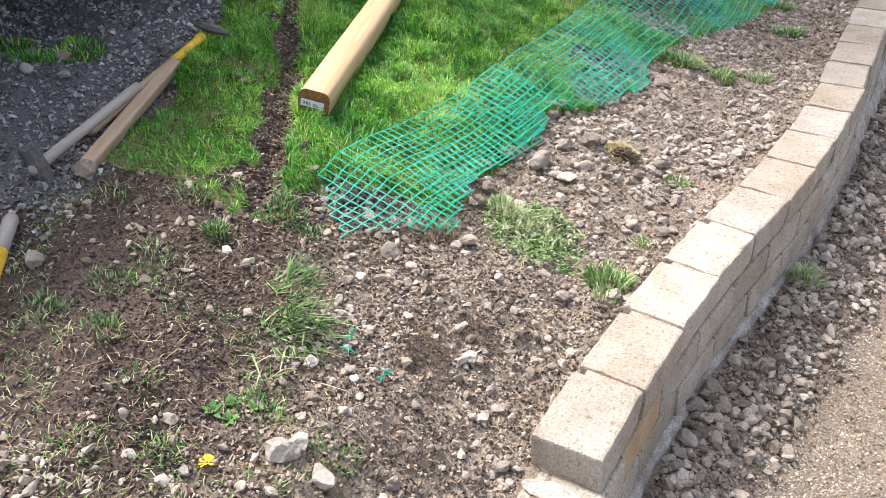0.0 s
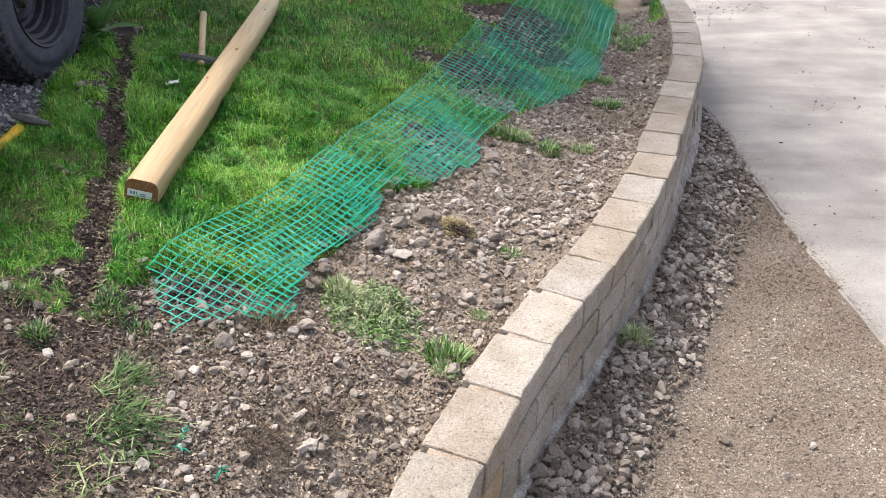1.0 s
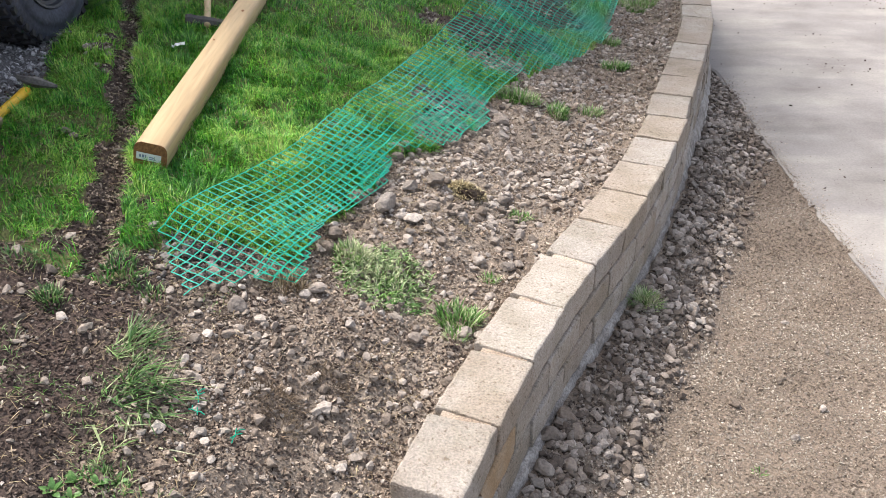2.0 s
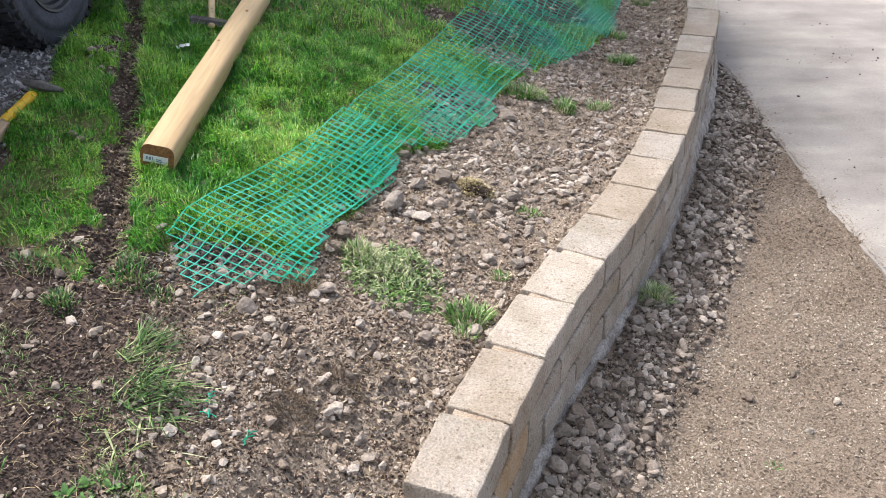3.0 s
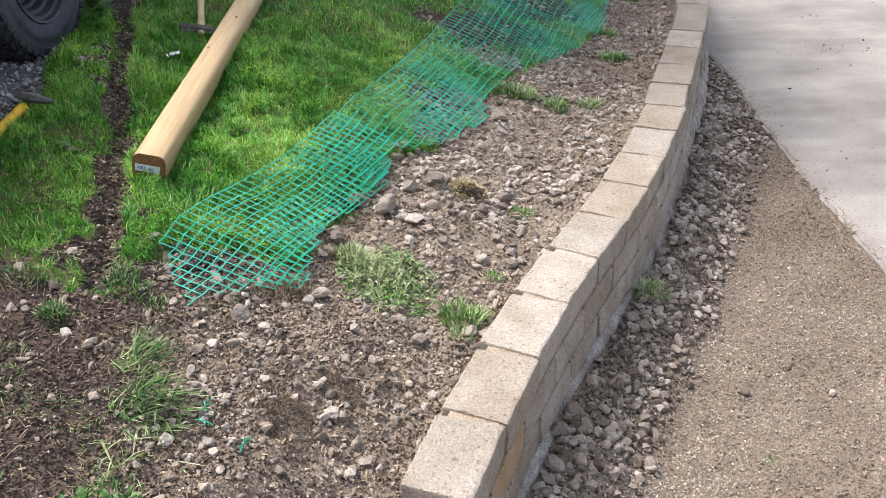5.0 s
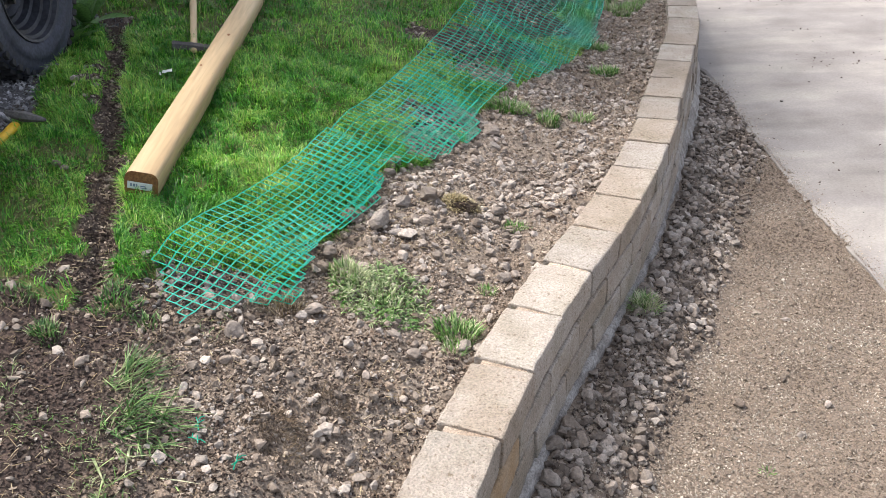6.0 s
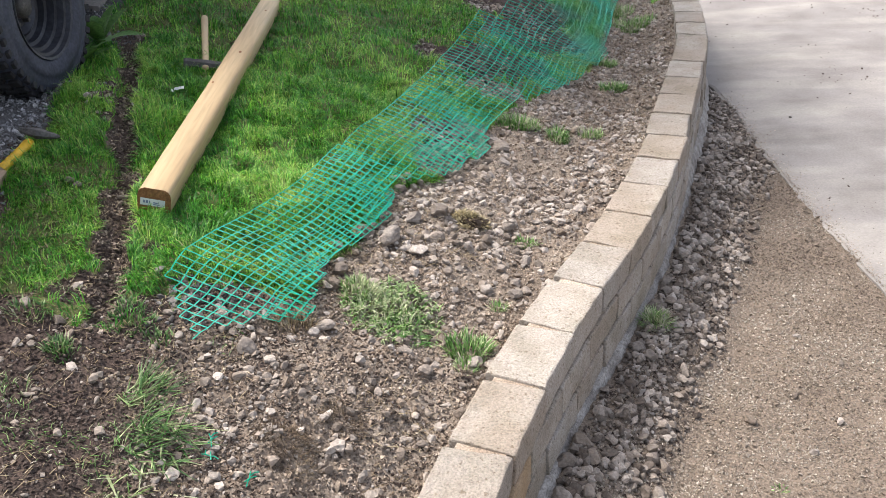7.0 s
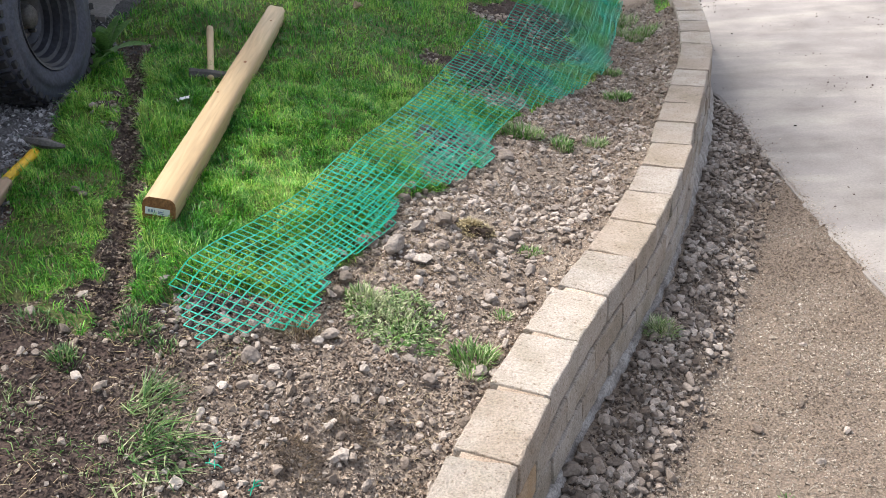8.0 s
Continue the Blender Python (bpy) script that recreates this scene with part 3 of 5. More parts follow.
smear.matrix_basis = pose(-0.055, 1.585, WALL_TOP - COURSE + 0.003, 0, 0, -20)

# ---- the lawn ----
def turf(count, x0, x1, y0, y1, long):
    x, y = rng.uniform(x0, x1, count), rng.uniform(y0, y1, count)
    patch, tuft_h = cloud(x, y, 0.35, 11), cloud(x, y, 0.075, 17)
    thin_edge = cloud(x, y, 0.12, 12)
    worn = ease(0.0, 0.25, -1.12 - x) * (1 - ease(2.6, 3.4, y))  # trodden strip beside the trench
    fade = ease(2.15, 2.75, y + 0.25 * (cloud(x, y, 0.2, 14) - 0.5)) * (1 - 0.45 * worn)
    keep = (lawn_share(x, y) > 0.5) & (rng.uniform(0, 1, count) < (0.25 + 0.75 * fade) * (0.30 + 0.55 * thin_edge + 0.4 * tuft_h)) & (wall_side(x, y) > 0.2)
    x, y, patch, tuft_h, worn = x[keep], y[keep], patch[keep], tuft_h[keep], worn[keep]
    n = len(x)
    z = crumbled_z(x, y) - 0.004
    tall = (0.45 + 0.5 * patch + 0.75 * tuft_h) * (1 - 0.35 * worn)
    swirl = 9.0 * cloud(x, y, 0.10, 18) + 5.0 * cloud(x, y, 0.045, 19) + rng.normal(0, 0.7, n)
    return blades(x, y, z, rng.uniform(0.5, 1.2, n) * long * tall, rng.uniform(0.0022, 0.0046, n) * (1 + 0.35 * (long > 0.05)), np.abs(rng.normal(0.75, 0.38, n)), swirl, bend=0.75)


pieces = [turf(270000, -1.8, 0.7, 2.15, 4.6, 0.050), turf(120000, -1.8, 2.2, 4.6, 7.9, 0.062)]
verts = np.concatenate([p[0] for p in pieces])
faces = pieces[0][1] + [f + len(pieces[0][0]) for f in pieces[1][1]]
tagged(new("lawn_grass", many("lawn_grass", verts, faces, M_GRASS)), "bright green lawn grass, thin and patchy near the soil", "grass", kind="stuff")


x, y = rng.uniform(-1.7, 1.2, 26000), rng.uniform(2.15, 6.6, 26000)
keep = (lawn_share(x, y) > 0.5) & (rng.uniform(0, 1, 26000) < 0.05 + 0.45 * ease(0.55, 0.8, cloud(x, y, 0.22, 15)))
x, y = x[keep], y[keep]
n = len(x)
v, f = blades(x, y, crumbled_z(x, y) + 0.012, rng.uniform(0.02, 0.05, n), rng.uniform(0.0018, 0.0034, n), np.abs(rng.normal(1.0, 0.35, n)), bend=0.4)
tagged(new("dead_thatch", many("dead_thatch", v, f, M_STRAW)), "pale dead blades mixed into the lawn", "grass", kind="stuff")

# ---- loose stones, pebbles and clods ----
STONES = [pebble(s) for s in range(14)]
CRUMBS = [crumb(s) for s in range(14)]
GRAINS = [pebble(900 + s, 6) for s in range(20)]


def strew(count, x0, x1, y0, y1, lo, hi, want, power=2.0):
    x, y = rng.uniform(x0, x1, count), rng.uniform(y0, y1, count)
    keep = rng.uniform(0, 1, count) < want(x, y)
    x, y = x[keep], y[keep]
    return x, y, lo + (hi - lo) * rng.uniform(0, 1, len(x)) ** power


def bed(x, y):
    """How stony the garden soil is."""
    d = wall_side(x, y)
    stony = (np.hypot(x - 0.42, y - 5.25) > 0.38) * (np.hypot(x - 0.72, y - 5.95) > 0.42) * (np.hypot(x - 0.78, y - 6.6) > 0.42) * (0.25 + 0.75 * ease(0.35, 0.65, cloud(x, y, 0.28, 21)))
    left = 1 - 0.8 * ease(0.4, 0.8, -x) * ease(1.25, 1.6, y)
    return (d > 0.2) * (1 - lawn_share(x, y)) * stony * left * ((x > -1.45) | (y < 2.0)) * (away(x, y, TRENCH, False)[0] > 0.09)


def kerb_strip(x, y):
    d = -wall_side(x, y)
    return (d > 0.04) * (y < 6.5) * (1 - ease(0.20, 0.36, (d + 0.1 * (cloud(x, y, 0.15, 22) - 0.5)) / (1 + 0.7 * ease(3.8, 5.0, y)))) * (x < 1.97 + 0.05 * (y > 5.5))


def grit_strip(x, y):
    d = -wall_side(x, y)
    return (d > 0.12) * (x < 1.96 + 0.02 * (y > 5)) * (0.45 + 0.55 * cloud(x, y, 0.2, 23))


x, y, size = strew(56000, -1.5, 1.9, 1.0, 7.4, 0.010, 0.040, bed, 2.8)
scatter("pebbles", x, y, size, STONES, M_PEBBLE, 0.16, "rounded grey and tan pebbles strewn over garden soil")
x, y, size = strew(130000, -1.5, 1.9, 1.0, 7.4, 0.005, 0.015, bed, 1.3)
scatter("fine_gravel", x, y, size, GRAINS, M_PEBBLE, 0.2, "small gravel mixed into the garden soil")
x, y, size = strew(140000, -1.6, 1.9, 1.0, 7.2, 0.005, 0.024, lambda x, y: (wall_side(x, y) > 0.2) * (1 - 0.95 * lawn_share(x, y)), 2.6)
near = strew(52000, -1.1, 0.3, 1.0, 2.75, 0.005, 0.021, lambda x, y: (wall_side(x, y) > 0.2) * (1 - 0.97 * lawn_share(x, y)) * (0.5 + 0.5 * cloud(x, y, 0.15, 29)), 1.7)
x, y, size = (np.concatenate(p) for p in zip((x, y, size), near))
# clods in the painted-dark zone, and some near ones, take the darkened colour
darkened = rng.uniform(0, 1, len(x)) < np.maximum(damp_shade_at(x, y), 0.42 * (y < 2.3))
scatter("soil_clods", x[~darkened], y[~darkened], size[~darkened], GRAINS, M_CLOD, 0.15, "crumbled brown lumps of dry soil", "soil")
scatter("damp_clods", x[darkened], y[darkened], size[darkened] * 0.85, GRAINS, M_DAMP_SHADE, 0.15, "crumbled lumps of soil, darkened for damp and shade", "soil")
x, y, size = strew(4200, -0.8, 1.9, 1.3, 7.6, 0.018, 0.052, lambda x, y: (wall_side(x, y) > 0.22) * (1 - lawn_share(x, y)) * (0.25 + 0.75 * ease(3.6, 4.6, y)) * ease(0.35, 0.6, cloud(x, y, 0.25, 71)), 1.8)
scatter("soil_lumps", x, y, size, STONES, M_CLOD, 0.15, "knobbly brown lumps of dug earth", "soil")
x, y, size = strew(45000, -1.6, 0.1, 1.0, 2.5, 0.003, 0.010, lambda x, y: damp_shade_at(x, y) * (1 - lawn_share(x, y)) * 0.5, 1.2)
scatter("fine_damp_soil", x, y, size, GRAINS, M_DAMP_SHADE, 0.2, "fine crumbs of trodden soil, darkened for damp and shade", "soil")
x, y, size = strew(70000, 0.0, 2.1, 1.4, 6.6, 0.005, 0.022, kerb_strip, 1.8)
scatter("edge_soil", x, y, size, GRAINS, M_DAMP_SHADE, 0.15, "dark soil crumbs among the gravel by the wall", "soil")
x, y, size = strew(52000, 0.0, 2.1, 1.2, 6.6, 0.008, 0.050, kerb_strip, 3.0)
scatter("edge_gravel", x, y, size, STONES, M_EDGE, 0.25, "coarse angular gravel banked against the wall")
x, y, size = strew(190000, 0.3, 2.0, 1.7, 6.0, 0.004, 0.014, grit_strip, 1.5)
d = -wall_side(x, y)
pale = rng.uniform(0, 1, len(x)) < ease(0.2, 0.35, d) * (1 - ease(0.45, 0.75, d + 0.25 * (cloud(x, y, 0.3, 61) - 0.5))) * (1 - ease(2.9, 3.6, y)) + 0.6 * ease(1.35, 1.7, x) * (1 - ease(3.0, 3.8, y))
scatter("drive_grit", x[~pale], y[~pale], size[~pale], GRAINS, M_GRIT, 0.15, "fine brown grit spread along the drive")
scatter("pale_grit", x[pale], y[pale], size[pale], GRAINS, M_PALEGRIT, 0.15, "fine pale tan grit spread along the drive")
x, y, size = strew(10000, 0.2, 2.0, 1.2, 6.6, 0.009, 0.026, grit_strip, 2.6)
scatter("drive_pebbles", x, y, size, CRUMBS, M_GRIT, 0.15, "pale pebbles scattered in the drive grit")
x, y, size = strew(36000, -2.9, -1.35, 1.7, 5.0, 0.007, 0.030, lambda x, y: (1 - lawn_share(x, y)) * (1 - ease(-1.52, -1.40, x)) * (0.4 + 0.6 * cloud(x, y, 0.2, 24)), 1.8)
scatter("parking_gravel", x, y, size, GRAINS, M_DARK, 0.2, "grey crushed gravel under the parked truck")
x, y, size = strew(900, -1.55, -0.75, 2.15, 4.8, 0.010, 0.032, lambda x, y: (away(x, y, TRENCH, False)[0] < 0.05) * 0.12 + (cloud(x, y, 0.2, 26) > 0.8) * 0.2 + 0.8 * (np.hypot(x + 1.34, (y - 3.7) * 0.45) < 0.11), 1.5)
scatter("trench_stones", x, y, size, STONES, M_PEBBLE, 0.15, "small stones in the narrow bare trench")
x, y, size = strew(60000, -1.6, -0.85, 2.15, 4.6, 0.006, 0.026, lambda x, y: (away(x, y, TRENCH, False)[0] < 0.075) * (lawn_share(x, y) < 0.5) * 0.5, 2.0)
dry = rng.uniform(0, 1, len(x)) < 0.45
scatter("trench_clods", x[~dry], y[~dry], size[~dry], GRAINS, M_DAMP_SHADE, 0.2, "dark crumbled earth filling the narrow trench", "soil")
scatter("trench_crumbs", x[dry], y[dry], size[dry], GRAINS, M_CLOD, 0.2, "dry brown earth crumbs in the narrow trench", "soil")
# stones seen through the netting
spots = [(-0.72, 2.40, 0.15), (0.0, 3.85, 0.17), (0.1, 4.05, 0.14), (0.24, 4.95, 0.2), (0.74, 6.33, 0.2)]
x, y = np.concatenate([rng.normal((cx, cy), r * 0.5, (170, 2)) for cx, cy, r in spots]).T
scatter("net_stones", x, y, rng.uniform(0.010, 0.036, len(x)), STONES, M_NETSTONE, 0.2, "dark grey stones lying under the netting")
# crumbs fallen on the slab
x, y = rng.uniform(1.95, 4.6, 14000), rng.uniform(3.2, 10.0, 14000)
thick = ease(0.52, 0.85, cloud(x, y, 0.45, 31)) * (0.2 + 0.8 * ease(5.0, 7.5, y)) + 0.5 * ease(0.2, 0.0, x - 2.0) * cloud(x, y, 0.2, 33)
keep = (rng.uniform(0, 1, 14000) < 0.6 * thick + 0.012) & (x > 2.06)
x, y = x[keep], y[keep]
scatter("slab_debris", x, y, 0.004 + 0.020 * rng.uniform(0, 1, len(x)) ** 3, CRUMBS, M_DAMP_SHADE, 0.2, "dark crumbs of dirt on the concrete", "debris", z=np.full(len(x), top))

n = 5200
x, y = 1.95 + rng.exponential(0.035, n), rng.uniform(2.6, 6.1, n)
x += 0.02 * ease(4, 5, y) + 0.06 * ease(5, 6.2, y)
scatter("edge_dust", x, y, 0.002 + 0.008 * rng.uniform(0, 1, n) ** 2, GRAINS, M_PALEGRIT, 0.15, "pale brown grit spilled over the slab's edge", z=np.full(n, top))

# stones that stand out, each a thing of its own
def boulder(seed):
    """A worn stone about 1 across: a ball flattened by a dozen planes, edges softened and pitted."""
    r = random.Random(seed)
    bm = bmesh.new()
    bmesh.ops.create_icosphere(bm, subdivisions=3, radius=0.56)
    for _ in range(11):
        n = Vector((r.gauss(0, 1), r.gauss(0, 1), r.gauss(0, 0.8))).normalized()
        h = r.uniform(0.33, 0.47)
        for v in bm.verts:
            over = v.co.dot(n) - h
            if over > 0:
                v.co -= n * over * 0.99
    squash = Vector((r.uniform(0.95, 1.25), r.uniform(0.8, 1.0), r.uniform(0.6, 0.85)))
    for v in bm.verts:
        v.co = v.co * squash + 0.05 * noise.noise_vector(v.co * 4 + Vector((seed, 0, 0))) + 0.026 * noise.noise_vector(v.co * 11 + Vector((0, seed, 0)))
    me = bpy.data.meshes.new("stone")
    bm.to_mesh(me)
    bm.free()
    me.materials.append(M_STONE)
    return me


STONE_MESHES = [boulder(s) for s in range(12)]


def stone(x, y, size, label, group, high=None, turn=None):
    ob = new("stone", STONE_MESHES[int(rng.integers(12))])
    z = float(crumbled_z(x, y)) + 0.22 * size if high is None else high
    ob.matrix_basis = pose(x, y, z, rng.uniform(-12, 12), rng.uniform(-12, 12), rng.uniform(0, 360) if turn is None else turn) @ Matrix.Diagonal((size, size * rng.uniform(0.8, 1.05), size * rng.uniform(0.75, 1.0), 1))
    return tagged(ob, label, "stone", group)


GARDEN = "rough grey-tan field stone lying on the garden soil"
for x, y, size in ((-0.276, 2.969, 0.085), (-0.174, 2.942, 0.095), (-0.073, 2.892, 0.062), (-0.092, 3.127, 0.06), (0.314, 3.948, 0.085), (0.161, 2.778, 0.055), (0.023, 2.793, 0.05),
                   (-0.574, 2.074, 0.038), (-0.568, 2.189, 0.06), (-0.301, 1.911, 0.045), (-0.149, 2.224, 0.025), (0.090, 2.345, 0.055), (-0.37, 2.385, 0.062), (-0.369, 2.866, 0.05),
                   (-0.150, 3.423, 0.06), (0.326, 3.004, 0.045), (0.269, 2.858, 0.05), (0.552, 3.593, 0.05), (0.007, 3.217, 0.085), (-0.541, 2.278, 0.04), (-0.12, 3.46, 0.07),
                   (-0.36, 2.62, 0.06), (-0.34, 2.70, 0.055), (-0.24, 3.05, 0.045), (0.22, 2.92, 0.05), (0.30, 2.80, 0.045)):
    stone(x, y, size, GARDEN, "stones in the garden bed")
for x, y, size in ((-0.655, 1.385, 0.075), (-0.625, 1.425, 0.055), (-0.56, 1.37, 0.06)):
    rock = stone(x, y, size, "pale off-white angular rock on bare soil", "stones in the garden bed")
    rock.data = rock.data.copy()
    rock.data.materials[0] = M_PALE
for x, y, size in ((-1.466, 2.187, 0.085), (-1.411, 1.774, 0.06), (-1.55, 2.72, 0.03), (-1.29, 3.0, 0.04), (-1.25, 2.96, 0.03), (-1.125, 3.02, 0.035), (-1.12, 2.97, 0.028), (-1.9, 2.9, 0.06), (-1.95, 2.75, 0.05), (-1.83, 2.78, 0.05)):
    stone(x, y, size, "grey stone lying at the edge of the gravel", "stones by the tools")
EDGE = "grey-brown angular stone on the gravel bank by the wall"
for x, y, size in ((0.767, 2.826, 0.062), (0.974, 3.258, 0.05), (1.227, 3.728, 0.05), (0.43, 2.342, 0.075), (0.405, 2.44, 0.065), (0.542, 2.49, 0.05), (0.592, 2.547, 0.05), (1.109, 3.03, 0.04),
                   (1.05, 3.183, 0.05), (1.218, 3.517, 0.045), (0.917, 2.783, 0.035), (1.398, 4.128, 0.045), (1.573, 4.415, 0.04), (0.36, 2.25, 0.07), (0.46, 2.27, 0.06), (0.33, 2.10, 0.065), (0.42, 2.13, 0.05)):
    stone(x, y, size, EDGE, "stones along the wall")
for x, y, size in ((1.085, 2.581, 0.045), (1.30, 2.72, 0.03), (1.45, 3.1, 0.028), (1.25, 2.40, 0.03), (1.55, 2.9, 0.03), (1.4, 2.55, 0.035)):
    stone(x, y, size, "pale stone half sunk in the drive grit", "stones in the grit")
x, y, size = strew(300, -0.45, 0.9, 1.3, 4.4, 0.03, 0.058, bed, 1.8)
for sx, sy, s in zip(x, y, size):
    if math.hypot(sx + 0.17, sy - 2.55) > 0.2:
        stone(float(sx), float(sy), float(s), GARDEN, "stones in the garden bed")
x, y, size = strew(420, 0.2, 1.9, 1.8, 5.8, 0.03, 0.06, kerb_strip, 1.8)
for sx, sy, s in zip(x, y, size):
    stone(float(sx), float(sy), float(s), EDGE, "stones along the wall")


# ---- tufts, weeds and straw ----
def tuft(name, cx, cy, rx, ry, count, length, material, label, category="grass tuft", lean=0.7, width=0.005, lift=0.0, straight=0.3, turn=0.0, toward=None):
    r, a = np.sqrt(rng.uniform(0, 1, count)), rng.uniform(0, 2 * math.pi, count)
    ux, uy = r * np.cos(a) * rx, r * np.sin(a) * ry
    c, s = math.cos(turn), math.sin(turn)
    x, y = cx + c * ux - s * uy, cy + s * ux + c * uy
    z = crumbled_z(x, y) + lift * (1 - r * r)
    way = np.arctan2(y - cy, x - cx) + rng.normal(0, 0.9, count)
    if toward is not None:
        way = toward + rng.normal(0, 0.65, count)
    v, f = blades(x, y, z - 0.003, rng.uniform(0.5, 1.15, count) * length, rng.uniform(0.7, 1.3, count) * width, np.abs(rng.normal(lean * (0.4 + 0.6 * r), 0.25)), way, straight)
    base = (cx, cy, float(ground_z(cx, cy)))
    ob = new(name, many(name, v - np.array(base), f, material))
    ob.matrix_basis = pose(*base)
    return tagged(ob, label, category, "tufts on the bare soil")


def sod(name, cx, cy, rx, ry, high, material, label):
    """A lump of earth under a tuft."""
    bm = bmesh.new()
    bmesh.ops.create_icosphere(bm, subdivisions=4, radius=1)
    for v in bm.verts:
        v.co += 0.35 * noise.noise_vector(v.co * 2.2 + Vector((cx * 9, cy * 9, 0))) + 0.22 * noise.noise_vector(v.co * 6) + 0.10 * noise.noise_vector(v.co * 14)
        v.co = Vector((v.co.x * rx, v.co.y * ry, v.co.z * high))
    ob = part(name, bm, material)
    fall = math.degrees(math.atan((float(ground_z(cx - 0.1, cy)) - float(ground_z(cx + 0.1, cy))) / 0.2))
    ob.matrix_basis = pose(cx, cy, float(ground_z(cx, cy)) + 0.004, 0, fall, 0)
    return tagged(ob, label, "turf clod", "tufts on the bare soil")


for way, blade in ((0.4, M_TUFT), (2.3, M_FADED), (3.9, M_TUFT), (5.4, M_FADED)):
    tuft("sod_grass", -0.17, 2.545, 0.165, 0.15, 430, 0.042, blade, "uprooted clump of pale green grass on soil", lift=0.014, lean=1.2, width=0.0058, straight=0.6, toward=way)
tuft("sod_grass", -0.27, 2.60, 0.06, 0.06, 200, 0.04, M_TUFT, "fresh green grass at the edge of a dug clump", lift=0.03)
tuft("grass_tuft", 0.075, 2.42, 0.07, 0.055, 260, 0.055, M_TUFT, "small green grass tuft beside the wall", lift=0.015)
tuft("grass_tuft", 0.06, 2.32, 0.035, 0.03, 70, 0.04, M_TUFT, "small green grass tuft beside the wall")
sod("turf_clod", 0.14, 3.215, 0.055, 0.038, 0.026, M_ROOT, "upturned brown turf clod with dry roots")
for way in (0.9, 3.0, 5.2):
    tuft("dry_tuft", 0.135, 3.225, 0.075, 0.045, 520, 0.034, M_BLOND, "dry straw-coloured grass on an upturned clod", lift=0.036, lean=1.1, width=0.0034, straight=0.6, toward=way)
tuft("dry_tuft", -0.46, 2.36, 0.06, 0.05, 170, 0.065, M_STRAW, "dry straw-coloured grass by the netting", lift=0.01, lean=0.8, width=0.003)
for cx, cy, rx, ry, n, h in ((0.43, 4.31, 0.11, 0.06, 260, 0.055), (0.62, 4.24, 0.05, 0.06, 130, 0.05), (0.80, 4.33, 0.07, 0.06, 110, 0.04), (1.10, 5.62, 0.09, 0.07, 200, 0.05),
                             (1.07, 5.12, 0.08, 0.07, 200, 0.05), (1.5, 6.6, 0.16, 0.14, 400, 0.06), (1.4, 7.05, 0.2, 0.2, 500, 0.07), (0.33, 3.13, 0.05, 0.03, 60, 0.03), (0.19, 2.68, 0.03, 0.03, 40, 0.03)):
    tuft("grass_tuft", cx, cy, rx, ry, int(n * 1.7), h * 1.15, M_TUFT, "green grass tuft growing through stony soil")
for cx, cy, rx, n in ((-0.90, 2.235, 0.075, 330), (-0.80, 2.17, 0.04, 90), (-1.02, 2.045, 0.04, 120), (-1.15, 2.18, 0.05, 120), (-1.2, 1.765, 0.06, 150), (-1.13, 1.578, 0.05, 120), (-1.29, 1.60, 0.06, 110), (-1.04, 2.06, 0.03, 60),
                      (-1.15, 1.89, 0.05, 80), (-1.35, 2.1, 0.06, 90), (-0.88, 1.30, 0.05, 90), (-0.55, 1.44, 0.05, 90), (-0.74, 1.50, 0.06, 120), (-1.0, 1.45, 0.05, 70), (-1.05, 1.25, 0.05, 60)):
    tuft("grass_tuft", cx, cy, rx, rx, int(n * 0.75), 0.034, M_WEED, "sparse green grass tuft on trodden soil")
for cx, cy, rx, n in ((-1.97, 2.83, 0.09, 160), (-1.87, 3.01, 0.1, 200), (-2.14, 2.97, 0.1, 160), (-1.88, 2.93, 0.08, 120)):
    tuft("grass_tuft", cx, cy, rx, rx * 0.6, n, 0.05, M_GRASS, "grass tuft growing through the dark gravel")
tuft("drive_weed", 0.842, 3.03, 0.05, 0.05, 260, 0.062, M_TUFT, "small green weed in the gravel at the wall's foot", lean=0.9, lift=0.02)
tuft("drive_weed", 1.075, 2.24, 0.02, 0.02, 26, 0.022, M_TUFT, "tiny green weed in the drive grit", lean=0.9)
# pulled weeds with long strap leaves
tuft("pulled_weeds", -0.745, 1.80, 0.10, 0.10, 170, 0.12, M_WEED, "heap of pulled weeds with long limp leaves", "weeds", lean=1.75, width=0.0045, lift=0.006, straight=0.02, toward=-0.5)
tuft("pulled_weeds", -0.80, 1.94, 0.06, 0.08, 130, 0.10, M_WEED, "heap of pulled weeds with long limp leaves", "weeds", lean=1.7, width=0.004, lift=0.006, straight=0.02, toward=0.4)
tuft("pulled_weeds", -0.74, 1.66, 0.09, 0.06, 18, 0.16, M_TUFT, "bleached long weed stalks lying on soil", "weeds", lean=1.75, width=0.0055, lift=0.012, straight=0.05, toward=-1.4)
for cx, cy, rx, ry, n in ((-0.44, 1.885, 0.085, 0.06, 520), (-0.30, 2.005, 0.07, 0.055, 420), (-0.40, 1.81, 0.06, 0.05, 240)):
    tuft("root_mat", cx, cy, rx, ry, n, 0.036, M_ROOT, "matted dark brown roots on loose soil", "roots", lean=1.75, width=0.0017, lift=0.015, straight=0.5)
# straw and stems strewn over the soil and among the turf
x, y = rng.uniform(-1.5, 0.2, 11000), rng.uniform(1.0, 3.4, 11000)
keep = (wall_side(x, y) > 0.25) & ((cloud(x, y, 0.3, 41) > 0.45) | (y > 1.9) & (x < -0.6)) & (rng.uniform(0, 1, 11000) < 0.65)
x, y = x[keep], y[keep]
n = len(x)
